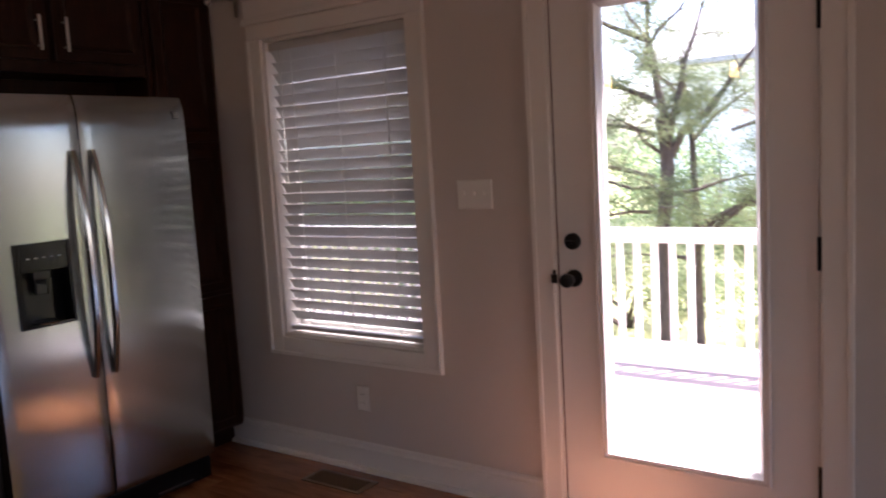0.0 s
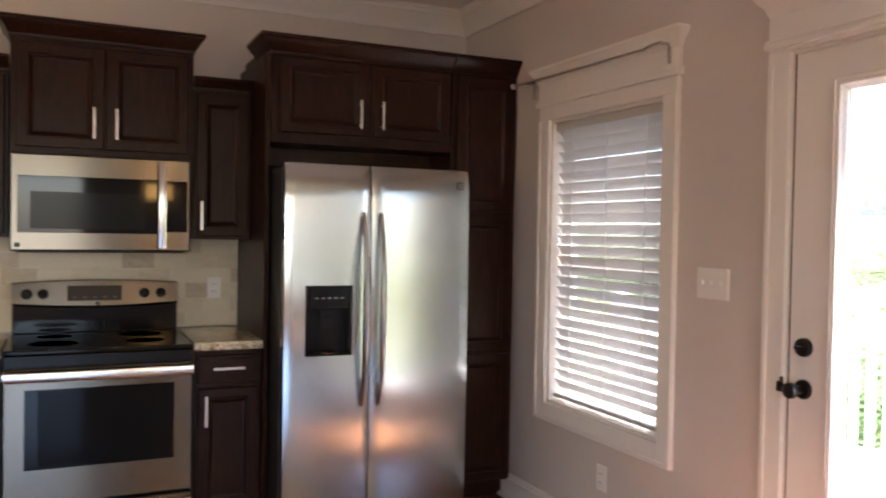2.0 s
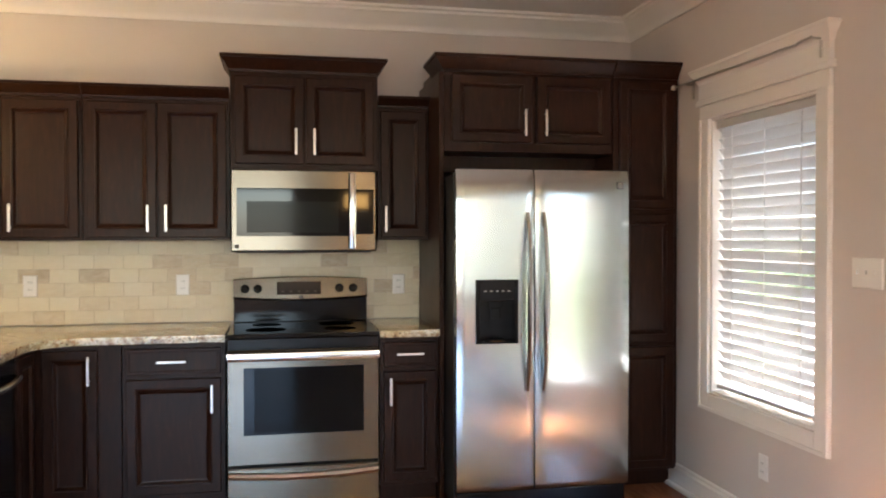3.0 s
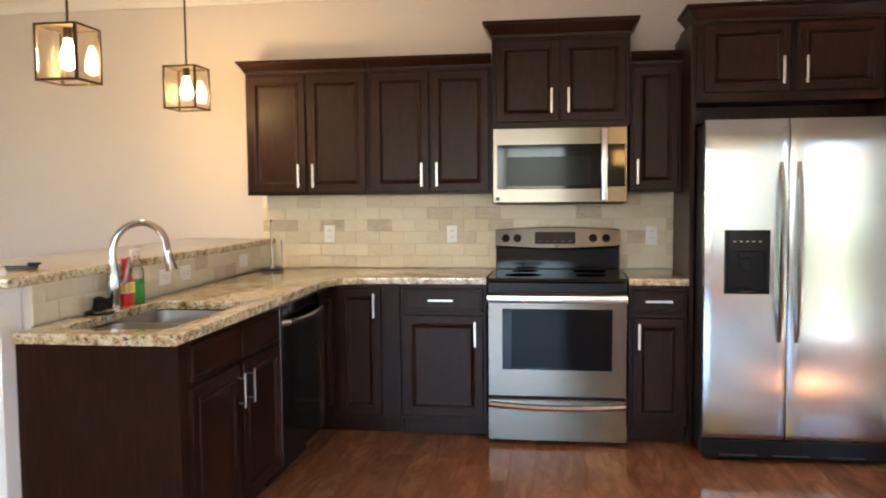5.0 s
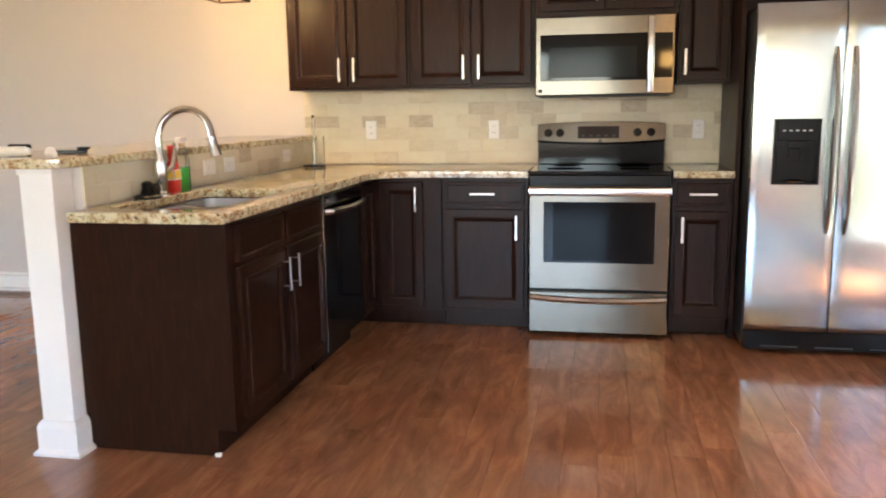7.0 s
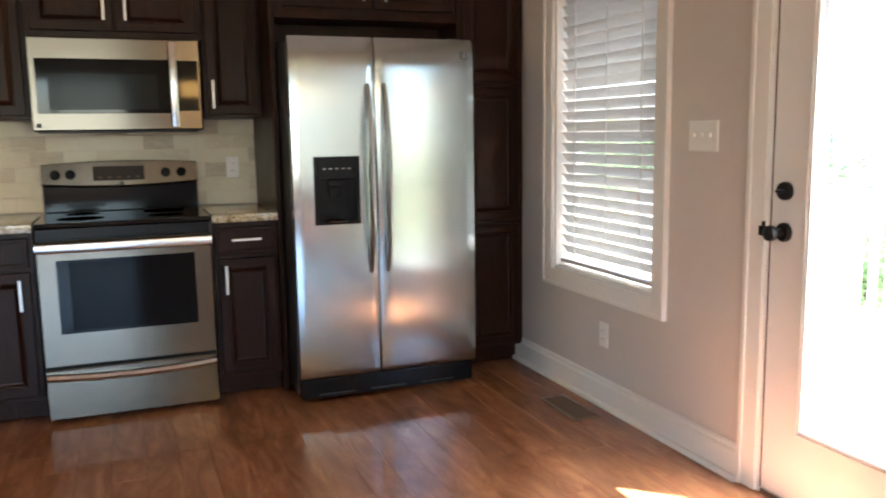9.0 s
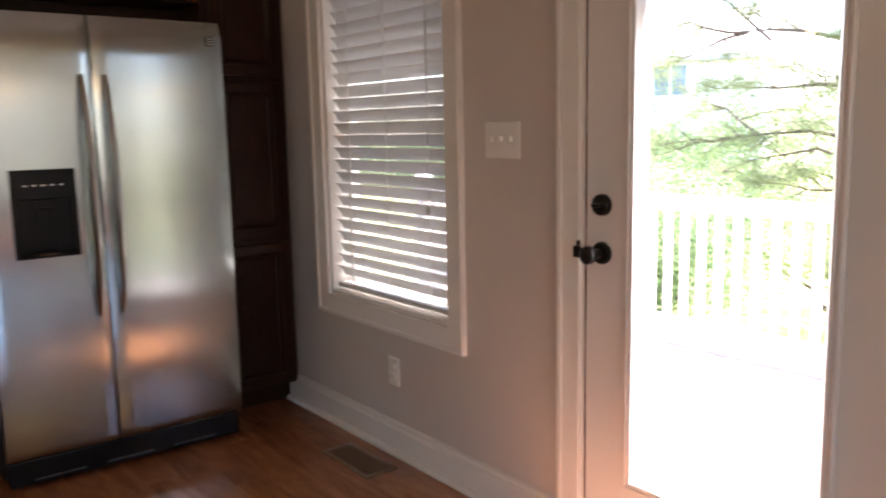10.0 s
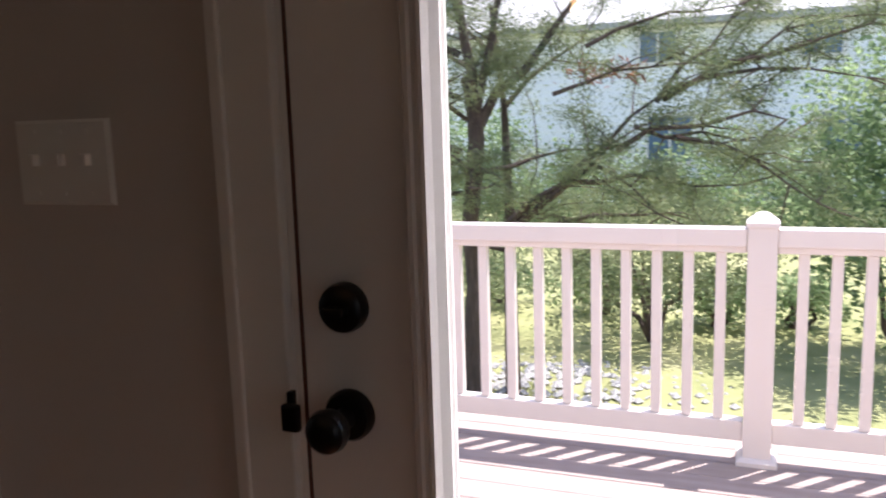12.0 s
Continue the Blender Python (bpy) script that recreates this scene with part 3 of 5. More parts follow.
def plate_on(m, name, label, kind, gangs):
    """Wall plate in local x-z, facing -y, centred on its middle."""
    w = thing(name, label, "switch" if kind == "toggle" else "outlet", m)
    half = 0.036 + 0.023 * (gangs - 1)
    bm = bmesh.new()
    front(bm, -half, half, -0.058, 0.058, 0.0, [(0, 0.0), (0, 0.003), (0.004, 0.0065)])
    part("cover", bm, PLATE, w)
    for g in range(gangs):
        cx = (g - (gangs - 1) / 2) * 0.046
        if kind == "toggle":
            part("toggle", boxes([(cx - 0.005, cx + 0.005, -0.018, -0.006, -0.004, 0.012)], 0.002), PLATE, w)
        else:
            for cz in (-0.02, 0.02):
                bm = bmesh.new()
                lathe(bm, [(0.016, -0.006), (0.016, -0.0085), (0.015, -0.009)], (cx, 0, cz), "y", 16)
                s = part("socket", bm, PLATE, w)
                part("slot", boxes([(cx - 0.008, cx - 0.006, -0.0098, -0.0085, cz - 0.004, cz + 0.006), (cx + 0.006, cx + 0.008, -0.0098, -0.0085, cz - 0.004, cz + 0.006)]), BLACK, s)
        for cz in (-0.042, 0.042) if kind == "toggle" else (0.0,):
            bm = bmesh.new()
            lathe(bm, [(0.003, -0.006), (0.003, -0.0078)], (cx, 0, cz), "y", 8)
            part("screw", bm, PLATE, w)
    return w


plate_on(pose(-0.001, -2.115, 1.26, 0, 0, -90), "light_switch", "white three-gang toggle switch plate on the wall", "toggle", 3)
plate_on(pose(-0.001, -1.452, 0.342, 0, 0, -90), "wall_outlet", "white duplex outlet plate low on the wall", "outlet", 1)

# floor register
reg = thing("floor_register", "brown slotted metal air register set in the floor", "floor vent", pose(-0.165, -1.42, 0.0))
part("frame", boxes([(-0.07, 0.07, -0.17, -0.15, 0.0005, 0.006), (-0.07, 0.07, 0.15, 0.17, 0.0005, 0.006), (-0.07, -0.052, -0.15, 0.15, 0.0005, 0.006), (0.052, 0.07, -0.15, 0.15, 0.0005, 0.006)], 0.0015), VENTMETAL, reg)
part("backing", boxes([(-0.052, 0.052, -0.15, 0.15, 0.0005, 0.0015)]), BLACK, reg)
sl = mesh_of("slat", boxes([(-0.052, 0.052, -0.004, 0.004, 0.0016, 0.0052)]), VENTMETAL)
for k in range(18):
    s = new("slat", sl)
    s.parent = reg
    s.location = (0, -0.142 + 0.0167 * k, 0)

copy_thing(reg, pose(-6.15, -0.16, 0.0, 0, 0, 90))

# ---- kitchen cabinets ----
DOOR_STEPS = [(0, 0.0), (0, 0.016), (0.004, 0.020), (0.044, 0.020), (0.046, 0.0235), (0.050, 0.0245), (0.054, 0.0235), (0.064, 0.0125), (0.072, 0.0105)]
DRAWER_STEPS = [(0, 0.0), (0, 0.016), (0.004, 0.020), (0.016, 0.020), (0.020, 0.0185)]


def pull_mesh(long):
    bm = boxes([(-0.006, 0.006, -0.034, -0.026, -long / 2, long / 2)], 0.002)
    for zz in (-long * 0.36, long * 0.36):
        tube(bm, [(0, -0.027, zz), (0, 0.0, zz)], 0.004, 6)
    return mesh_of("handle", bm, PULL)


PULLV = pull_mesh(0.14)


def add_pull(parent, x, y, z, flat=False):
    h = new("handle", PULLV)
    h.parent = parent
    h["label"] = "brushed nickel bar pull"
    h.matrix_local = pose(x, y, z, 0, 90 if flat else 0, 0)
    return h


def cabinet(name, label, m, x0, x1, depth, z0, z1, fronts, toe=0.0, crown=None, open_top=None):
    """A unit whose front faces -y at y = -depth; fronts: (kind, x0, x1, z0, z1, pull x, pull z, flat)."""
    c = thing(name, label, "cabinet", m)
    e = 0.0015
    zb = z0 + toe
    shell = [(x0 + e, x1 - e, -depth, -0.003, zb, z1)]
    if open_top:
        shell = [(x0 + 0.0201, x1 - 0.0201, -depth + 0.0201, -0.0201, zb, open_top)]
        part("face_frame", boxes([(x0 + 0.0201, x1 - 0.0201, -depth, -depth + 0.02, zb, z1)], 0.0015, 1), CAB, c)
        for a, b in ((x0 + e, x0 + 0.02), (x1 - 0.02, x1 - e)):
            part("side_panel", boxes([(a, b, -depth, -0.003, zb, z1), (a, b, -depth + 0.075, -0.003, z0, zb)]), CAB, c)
        part("back_panel", boxes([(x0 + 0.0201, x1 - 0.0201, -0.02, -0.003, zb, z1)], 0.0015, 1), CAB, c)
    if toe:
        part("toe_kick", boxes([(x0 + (0.0205 if open_top else e), x1 - (0.0205 if open_top else e), -depth + 0.075, -0.003, z0, z0 + toe - 0.0005)], 0.0015, 1), CAB, c)
    part("body", boxes(shell, 0.0015, 1), CAB, c)
    for kind, a, b, za, zb, px, pz, flat in fronts:
        bm = bmesh.new()
        steps = DOOR_STEPS if kind == "door" else DRAWER_STEPS
        front(bm, a, b, za, zb, -depth - 0.001, steps)
        d = part(kind, bm, CAB, c)
        if px is not None:
            add_pull(d, px, -depth - 0.021, pz, flat)
    if crown:
        tall, out, left, right, wall_l, wall_r = crown
        prof = [(0.0, 0.0), (0.006, 0.0), (0.008, 0.012), (0.014, 0.016), (out * 0.45, tall * 0.42), (out * 0.8, tall * 0.70), (out * 0.84, tall * 0.78), (out, tall * 0.82), (out, tall), (0.0, tall)]
        bm = bmesh.new()
        path = []
        if left:
            path.append((x0 + e, -wall_l, -1, 0))
        path.append((x0 + e, -depth, -1 if left else 0, -1))
        path.append((x1 - e, -depth, 1 if right else 0, -1))
        if right:
            path.append((x1 - e, -wall_r, 1, 0))
        sweep(bm, path, [(o, z1 + zz + 0.0005) for o, zz in prof])
        part("crown", bm, CAB, c, smooth=True)
        part("top", boxes([(x0 + e, x1 - e, -depth, -0.003, z1 + 0.0006, z1 + tall * 0.6)]), CAB, c)
    return c


ID = Matrix.Identity(4)
UP = 1.38
# wall cabinets over the long counter
for a, b in ((-3.925, -3.160), (-3.160, -2.425)):
    mid = (a + b) / 2
    cabinet("wall_cabinet", "espresso-stained two-door wall cabinet with bar pulls over the counter", ID, a, b, 0.325, UP, 2.118,
            [("door", a + 0.018, mid - 0.004, UP + 0.016, 2.098, mid - 0.045, UP + 0.115, False), ("door", mid + 0.004, b - 0.018, UP + 0.016, 2.098, mid + 0.045, UP + 0.115, False)],
            crown=(0.068, 0.045, a < -3.5, False, 0.003, 0.003))
cabinet("hood_cabinet", "raised espresso-stained two-door cabinet with crown above the microwave", ID, -2.423, -1.640, 0.365, 1.757, 2.272,
        [("door", -2.398, -2.037, 1.785, 2.246, -2.080, 1.903, False), ("door", -2.028, -1.665, 1.785, 2.246, -1.984, 1.903, False)], crown=(0.085, 0.05, True, True, 0.003, 0.003))
cabinet("narrow_wall_cabinet", "narrow espresso-stained single-door wall cabinet", ID, -1.638, -1.352, 0.325, UP, 2.108,
        [("door", -1.622, -1.368, UP + 0.016, 2.088, -1.597, UP + 0.115, False)], crown=(0.06, 0.045, False, False, 0.003, 0.003))

# tall unit round the refrigerator
surround = cabinet("fridge_cabinet", "espresso-stained two-door cabinet with crown above the refrigerator", ID, -1.325, -0.388, 0.622, 1.845, 2.262,
                   [("door", -1.285, -0.850, 1.895, 2.248, -0.893, 2.0, False), ("door", -0.822, -0.405, 1.895, 2.248, -0.779, 2.0, False)], crown=(0.085, 0.06, True, False, 0.333, 0.003))
# dark strip added to stand for the shade in the gap over the refrigerator
part("valance", boxes([(-1.3250, -0.3885, -0.372, -0.354, 1.752, 1.8445)], 0.001, 1), CAB, surround)
part("end_panel", boxes([(-1.350, -1.3255, -0.622, -0.003, 0.004, 2.262)], 0.0015, 1), CAB, surround)
cabinet("pantry_cabinet", "tall shallow espresso-stained pantry cabinet in the corner", ID, -0.386, -0.004, 0.622, 0.004, 2.262,
        [("door", -0.352, -0.030, 1.548, 2.244, None, 0, False), ("door", -0.352, -0.030, 0.815, 1.520, None, 0, False), ("door", -0.352, -0.030, 0.120, 0.790, None, 0, False)], toe=0.10, crown=(0.085, 0.06, False, False, 0.003, 0.003))

# base cabinets on the stove wall
BT = 0.876
cabinet("base_cabinet", "espresso-stained base cabinet with one drawer over one door", ID, -2.925, -2.437, 0.61, 0.004, BT,
        [("drawer", -2.905, -2.457, 0.722, 0.852, -2.69, 0.788, True), ("door", -2.905, -2.457, 0.130, 0.700, -2.500, 0.60, False)], toe=0.10)
cabinet("corner_cabinet", "espresso-stained corner base cabinet with one tall door", ID, -3.942, -2.927, 0.61, 0.004, BT,
        [("door", -3.285, -3.035, 0.130, 0.852, -3.072, 0.755, False)], toe=0.10)
cabinet("narrow_base_cabinet", "narrow espresso-stained base cabinet with drawer and door", ID, -1.664, -1.352, 0.61, 0.004, BT,
        [("drawer", -1.645, -1.370, 0.722, 0.852, -1.508, 0.792, True), ("door", -1.645, -1.370, 0.130, 0.700, -1.610, 0.60, False)], toe=0.10)

# peninsula: fronts face +x at x = -3.33
PEN = pose(-3.937, 0, 0, 0, 0, 90)
cabinet("sink_cabinet", "espresso-stained sink base cabinet with false drawers and two doors", PEN, -2.508, -1.522, 0.61, 0.004, BT,
        [("drawer", -2.445, -2.020, 0.722, 0.852, None, 0, False), ("drawer", -1.985, -1.545, 0.722, 0.852, None, 0, False),
         ("door", -2.445, -2.020, 0.130, 0.700, -2.045, 0.60, False), ("door", -1.985, -1.545, 0.130, 0.700, -1.945, 0.60, False)], toe=0.10, open_top=0.69)
chips = thing("plastic_chip", "small white plastic chip by the cabinet toe kick", "plastic chip", pose(-3.405, -2.500, 0.0))
bm = boxes([(-0.012, 0.010, -0.012, 0.004, 0.0006, 0.016)], 0.004)
part("chip", bm, PLATE, chips)
filler = thing("corner_filler", "espresso-stained bifold corner panel beside the dishwasher", "cabinet panel", PEN)
part("frame", boxes([(-0.9045, -0.6345, -0.604, -0.590, 0.104, BT)], 0.0015, 1), CAB, filler)
bm = bmesh.new()
front(bm, -0.893, -0.640, 0.130, 0.852, -0.6045, DOOR_STEPS)
part("panel", bm, CAB, filler)

dish = thing("dishwasher", "black dishwasher with a steel bow handle under the counter", "dishwasher", PEN)
part("body", boxes([(-1.516, -0.910, -0.585, -0.02, 0.10, 0.868)]), BLACK, dish)
part("door", boxes([(-1.514, -0.912, -0.622, -0.586, 0.115, 0.866)], 0.006), BLACKENAMEL, dish)
part("toe_panel", boxes([(-1.514, -0.912, -0.54, -0.50, 0.006, 0.11)]), BLACK, dish)
part("side_trim", boxes([(-1.521, -1.5165, -0.624, -0.56, 0.105, 0.868)], 0.001, 1), STEEL, dish, "thin steel edge trim")
bm = bmesh.new()
tube(bm, [(-1.49, -0.620, 0.785), (-1.47, -0.650, 0.785), (-1.33, -0.668, 0.783), (-1.213, -0.672, 0.782), (-1.09, -0.668, 0.783), (-0.955, -0.650, 0.785), (-0.935, -0.620, 0.785)], 0.015, 10)
part("handle", bm, HANDLESTEEL, dish, "curved steel handle", True)
part("badge", boxes([(-1.48, -1.42, -0.6245, -0.6225, 0.822, 0.842)]), CHROME, dish)


# ---- counters ----
def slab(name, outline, holes, z0, z1, label, bevel=0.006):
    bm = bmesh.new()
    edges = []
    for loop in [outline, *holes]:
        vs = [bm.verts.new((x, y, z1)) for x, y in loop]
        edges += [bm.edges.new((a, b)) for a, b in zip(vs, vs[1:] + vs[:1])]
    bmesh.ops.triangle_fill(bm, use_beauty=True, use_dissolve=False, edges=edges)
    got = bmesh.ops.extrude_face_region(bm, geom=list(bm.faces))
    low = [g for g in got["geom"] if isinstance(g, bmesh.types.BMVert)]
    for v in low:
        v.co.z = z0
    bmesh.ops.recalc_face_normals(bm, faces=bm.faces)
    rim = [e for e in bm.edges if len(e.link_faces) == 2 and e.calc_face_angle(0) > 1.0 and abs(e.verts[0].co.z - e.verts[1].co.z) < 1e-5]
    bmesh.ops.bevel(bm, geom=rim, offset=bevel, segments=3, affect="EDGES", profile=0.6)
    return tagged(part(name, bm, GRANITE, smooth=True), label, "countertop")


def rounded(x0, x1, y0, y1, r, n=5):
    pts = []
    for cx, cy, a in ((x1 - r, y1 - r, 0), (x0 + r, y1 - r, 90), (x0 + r, y0 + r, 180), (x1 - r, y0 + r, 270)):
        pts += [(cx + r * math.cos(radians(a + 90 * k / n)), cy + r * math.sin(radians(a + 90 * k / n))) for k in range(n + 1)]
    return pts


CT0, CT1 = 0.877, 0.915
corner = [(-3.295 + 0.22 * (1 - math.cos(radians(a))), -0.866 + 0.22 * math.sin(radians(a))) for a in range(0, 91, 15)]
outline = [(-2.436, -0.006), (-3.8965, -0.006), (-3.8965, -2.45), (-3.882, -2.455), (-3.882, -2.590), (-3.305, -2.590), (-3.295, -2.580)] + corner + [(-2.436, -0.646)]
S = (-3.80, -3.385, -2.468, -1.72)
slab("countertop", outline, [rounded(*S, 0.05)], CT0, CT1, "polished beige and brown speckled granite counter with sink cutout")
slab("small_countertop", [(-1.3525, -0.006), (-1.664, -0.006), (-1.664, -0.646), (-1.3525, -0.646)], [], CT0, CT1, "polished speckled granite counter between range and refrigerator")
bar_out = [(-3.868, -0.004), (-4.475, -0.004), (-4.475, -2.56)] + [(-4.415 - 0.06 * math.cos(radians(a)), -2.56 - 0.06 * math.sin(radians(a))) for a in range(15, 91, 25)] + [(-3.928, -2.62), (-3.883, -2.60), (-3.868, -2.56)]
slab("bar_top", bar_out, [], 1.068, 1.103, "raised speckled granite breakfast bar top on the knee wall")

# sink, with two bowls under the counter
sink = thing("kitchen_sink", "stainless steel double-bowl undermount sink in the peninsula", "sink")
ym = (S[2] + S[3]) / 2 + 0.01
for ya, yb in ((S[2] + 0.004, ym - 0.012), (ym + 0.012, S[3] - 0.004)):
    bm = bmesh.new()
    rings = [[(x, y, z) for x, y in rounded(S[0] + 0.004 + i, S[1] - 0.004 - i, ya + i, yb - i, max(0.02, 0.05 - i))] for i, z in ((0.0, 0.874), (0.004, 0.80), (0.010, 0.73), (0.03, 0.715), (0.12, 0.710))]
    loft(bm, rings, caps=False)
    bm.faces.new(bm.verts[-24:])
    b = part("bowl", bm, SINKSTEEL, sink, smooth=True)
    bm = bmesh.new()
    lathe(bm, [(0.042, 0.7102), (0.042, 0.714), (0.030, 0.7145), (0.004, 0.712)], ((S[0] + S[1]) / 2, (ya + yb) / 2, 0), "z", 20)
    part("drain", bm, CHROME, b)
part("divider", boxes([(S[0] + 0.004, S[1] - 0.004, ym - 0.0118, ym + 0.0118, 0.80, 0.872)], 0.006), PULL, sink)

faucet = thing("kitchen_faucet", "brushed nickel pull-down gooseneck faucet behind the sink", "faucet", pose(-3.850, -2.00, CT1))
bm = bmesh.new()
lathe(bm, [(0.030, 0.0005), (0.030, 0.010), (0.024, 0.018), (0.024, 0.05), (0.031, 0.085), (0.030, 0.12), (0.022, 0.165), (0.0165, 0.195), (0.015, 0.21)], sides=20)
part("base", bm, CHROME, faucet, smooth=True)
arc = [(0, 0, 0.205), (0, 0, 0.243)] + [(0.118 - 0.118 * math.cos(radians(a)), 0.02 * math.sin(radians(a)), 0.243 + 0.112 * math.sin(radians(a))) for a in range(12, 169, 12)] + [(0.240, 0, 0.233)]
bm = bmesh.new()
tube(bm, arc, 0.0145, 14)
part("spout", bm, CHROME, faucet, smooth=True)
bm = bmesh.new()
tube(bm, [(0.238, 0, 0.240), (0.2385, 0, 0.2385), (0.240, 0, 0.232), (0.243, 0, 0.215), (0.250, 0, 0.188), (0.256, 0, 0.162)], [0.0150, 0.0190, 0.0185, 0.0190, 0.021, 0.024], 14)
part("spray_head", bm, CHROME, faucet, smooth=True)
bm = bmesh.new()
tube(bm, [(0.02, 0.02, 0.10), (0.038, 0.034, 0.12), (0.046, 0.042, 0.18), (0.046, 0.042, 0.215)], [0.013, 0.011, 0.009, 0.006], 10)
part("lever", bm, CHROME, faucet, smooth=True)

# soap bottles behind the sink
red = thing("dish_soap_bottle", "clear bottle with red cap and red liquid beside the faucet", "soap bottle", pose(-3.858, -1.885, CT1))
bm = bmesh.new()
rings = [[(x, y, z) for x, y in rounded(-a, a, -b, b, min(a, b) * 0.8, 3)] for a, b, z in ((0.018, 0.030, 0.0005), (0.022, 0.036, 0.01), (0.022, 0.036, 0.09), (0.018, 0.030, 0.125), (0.011, 0.013, 0.142))]
loft(bm, rings)
part("bottle", bm, REDPLASTIC, red, smooth=True)
part("label", boxes([(0.0225, 0.0236, -0.026, 0.026, 0.055, 0.10), (-0.026, 0.026, -0.0375, -0.0365, 0.055, 0.10)]), PLATE, red, "white label")
part("label", boxes([(0.0237, 0.0243, -0.022, 0.018, 0.062, 0.095), (-0.02, 0.02, -0.0383, -0.0377, 0.062, 0.095)]), YELLOW, red, "yellow label print")
bm = bmesh.new()
lathe(bm, [(0.016, 0.1425), (0.018, 0.15), (0.018, 0.19), (0.013, 0.20)], sides=14)
tube(bm, [(0, 0, 0.192), (0, -0.03, 0.198)], [0.011, 0.007], 8)
part("cap", bm, REDPLASTIC, red, "red flip cap", True)
green = thing("green_spray_bottle", "clear spray bottle part full of green cleaner", "spray bottle", pose(-3.862, -1.795, CT1))
bm = bmesh.new()
loft(bm, [[(x, y, z) for x, y in rounded(-a, a, -b, b, min(a, b) * 0.7, 3)] for a, b, z in ((0.024, 0.032, 0.0005), (0.026, 0.034, 0.01), (0.026, 0.034, 0.105))])
part("liquid", bm, GREENLIQ, green, "green liquid", True)
bm = bmesh.new()
loft(bm, [[(x, y, z) for x, y in rounded(-a, a, -b, b, min(a, b) * 0.7, 3)] for a, b, z in ((0.026, 0.034, 0.1055), (0.026, 0.034, 0.14), (0.016, 0.018, 0.18), (0.012, 0.012, 0.21))])
part("bottle", bm, BOTTLECLEAR, green, smooth=True)
bm = boxes([(-0.012, 0.018, -0.03, 0.02, 0.2105, 0.235), (-0.006, 0.006, -0.04, -0.03, 0.18, 0.23)], 0.004)
part("trigger", bm, PLATE, green, "white trigger head")
stopper = thing("sink_brush", "black scrubbing sponge and strainer heap beside the faucet", "sink strainer", pose(-3.835, -2.135, CT1))
bm = bmesh.new()
lathe(bm, [(0.055, 0.0006), (0.058, 0.008), (0.050, 0.014), (0.030, 0.020), (0.020, 0.05), (0.024, 0.062), (0.010, 0.070)], sides=18)
part("strainer", bm, BLACK, stopper, smooth=True)
bm = boxes([(-0.05, 0.01, 0.03, 0.09, 0.0006, 0.055)], 0.014, 3)
part("sponge", bm, BLACK, stopper)

holder = thing("paper_towel_holder", "upright clear and steel paper towel holder in the counter corner", "towel holder", pose(-3.80, -0.27, CT1))
bm = bmesh.new()
lathe(bm, [(0.072, 0.0005), (0.072, 0.008), (0.066, 0.012), (0.008, 0.014)], sides=28)
part("base", bm, BRONZE, holder, "dark round base", True)
bm = bmesh.new()
tube(bm, [(0, 0, 0.012), (0, 0, 0.30)], 0.006, 8)
lathe(bm, [(0.006, 0.30), (0.010, 0.306), (0.008, 0.315), (0.002, 0.318)], sides=10)
part("pole", bm, STEEL, holder, smooth=True)
bm = bmesh.new()
tube(bm, [(0.064, 0.0, 0.011), (0.064, 0.0, 0.19)], 0.004, 8)
part("side_bar", bm, STEEL, holder, smooth=True)

# ---- knee wall with its column ----
tagged(part("knee_wall", boxes([(-4.045, -3.910, -2.45, -0.001, 0.001, 1.067)]), WALL), "greige painted half wall carrying the bar top", "half wall", kind="structure")
col = thing("bar_column", "white-painted square column with moulded base under the bar end", "column", pose(-4.002, -2.520, 0.0))
part("shaft", boxes([(-0.064, 0.066, -0.058, 0.060, 0.132, 1.067)], 0.003), TRIM, col)
bm = bmesh.new()
loft(bm, [[(-0.065 - o, -0.059 - o, z), (0.067 + o, -0.059 - o, z), (0.067 + o, 0.060, z), (-0.065 - o, 0.060, z)] for o, z in ((0.030, 0.001), (0.030, 0.012), (0.021, 0.020), (0.016, 0.026), (0.016, 0.108), (0.012, 0.120), (0.006, 0.130), (0.001, 0.134))])
part("base", bm, TRIM, col)
part("neck", boxes([(-0.070, 0.072, -0.064, 0.060, 1.045, 1.0665)], 0.004), TRIM, col)

# ---- range ----
stove = thing("electric_range", "stainless steel and black electric range with glass cooktop", "range", pose(-2.05, 0, 0))
part("body", boxes([(-0.374, 0.374, -0.655, -0.03, 0.012, 0.895)], 0.004), BLACK, stove)
part("cooktop", boxes([(-0.3765, 0.3765, -0.690, -0.115, 0.8955, 0.918)], 0.007, 3), BLACKGLASS, stove, "black glass cooktop")
for bx, by, br in ((-0.19, -0.50, 0.105), (0.19, -0.50, 0.085), (-0.19, -0.26, 0.08), (0.19, -0.26, 0.1)):
    bm = bmesh.new()
    lathe(bm, [(br, 0.9182), (br, 0.9186), (br - 0.004, 0.9186), (br - 0.004, 0.9182)], (bx, by, 0), sides=40)
    part("burner_ring", bm, BLACK, stove)
part("vent_trim", boxes([(-0.372, 0.372, -0.688, -0.656, 0.845, 0.894)], 0.003), BLACK, stove)
bm = boxes([(-0.372, 0.372, -0.120, -0.032, 0.9185, 1.05)], 0.004)
part("backguard", bm, BLACKENAMEL, stove)
bm = bmesh.new()
n = 16
rings = []
for k in range(n + 1):
    u = -1 + 2 * k / n
    x = 0.374 * u
    top = 1.158 + 0.014 * (1 - u * u)
    low = 1.052 - 0.016 * (1 - u * u)
    rings.append([(x, -0.124, low), (x, -0.130, low + 0.012), (x, -0.112, top - 0.004), (x, -0.104, top), (x, -0.035, top), (x, -0.035, low)])
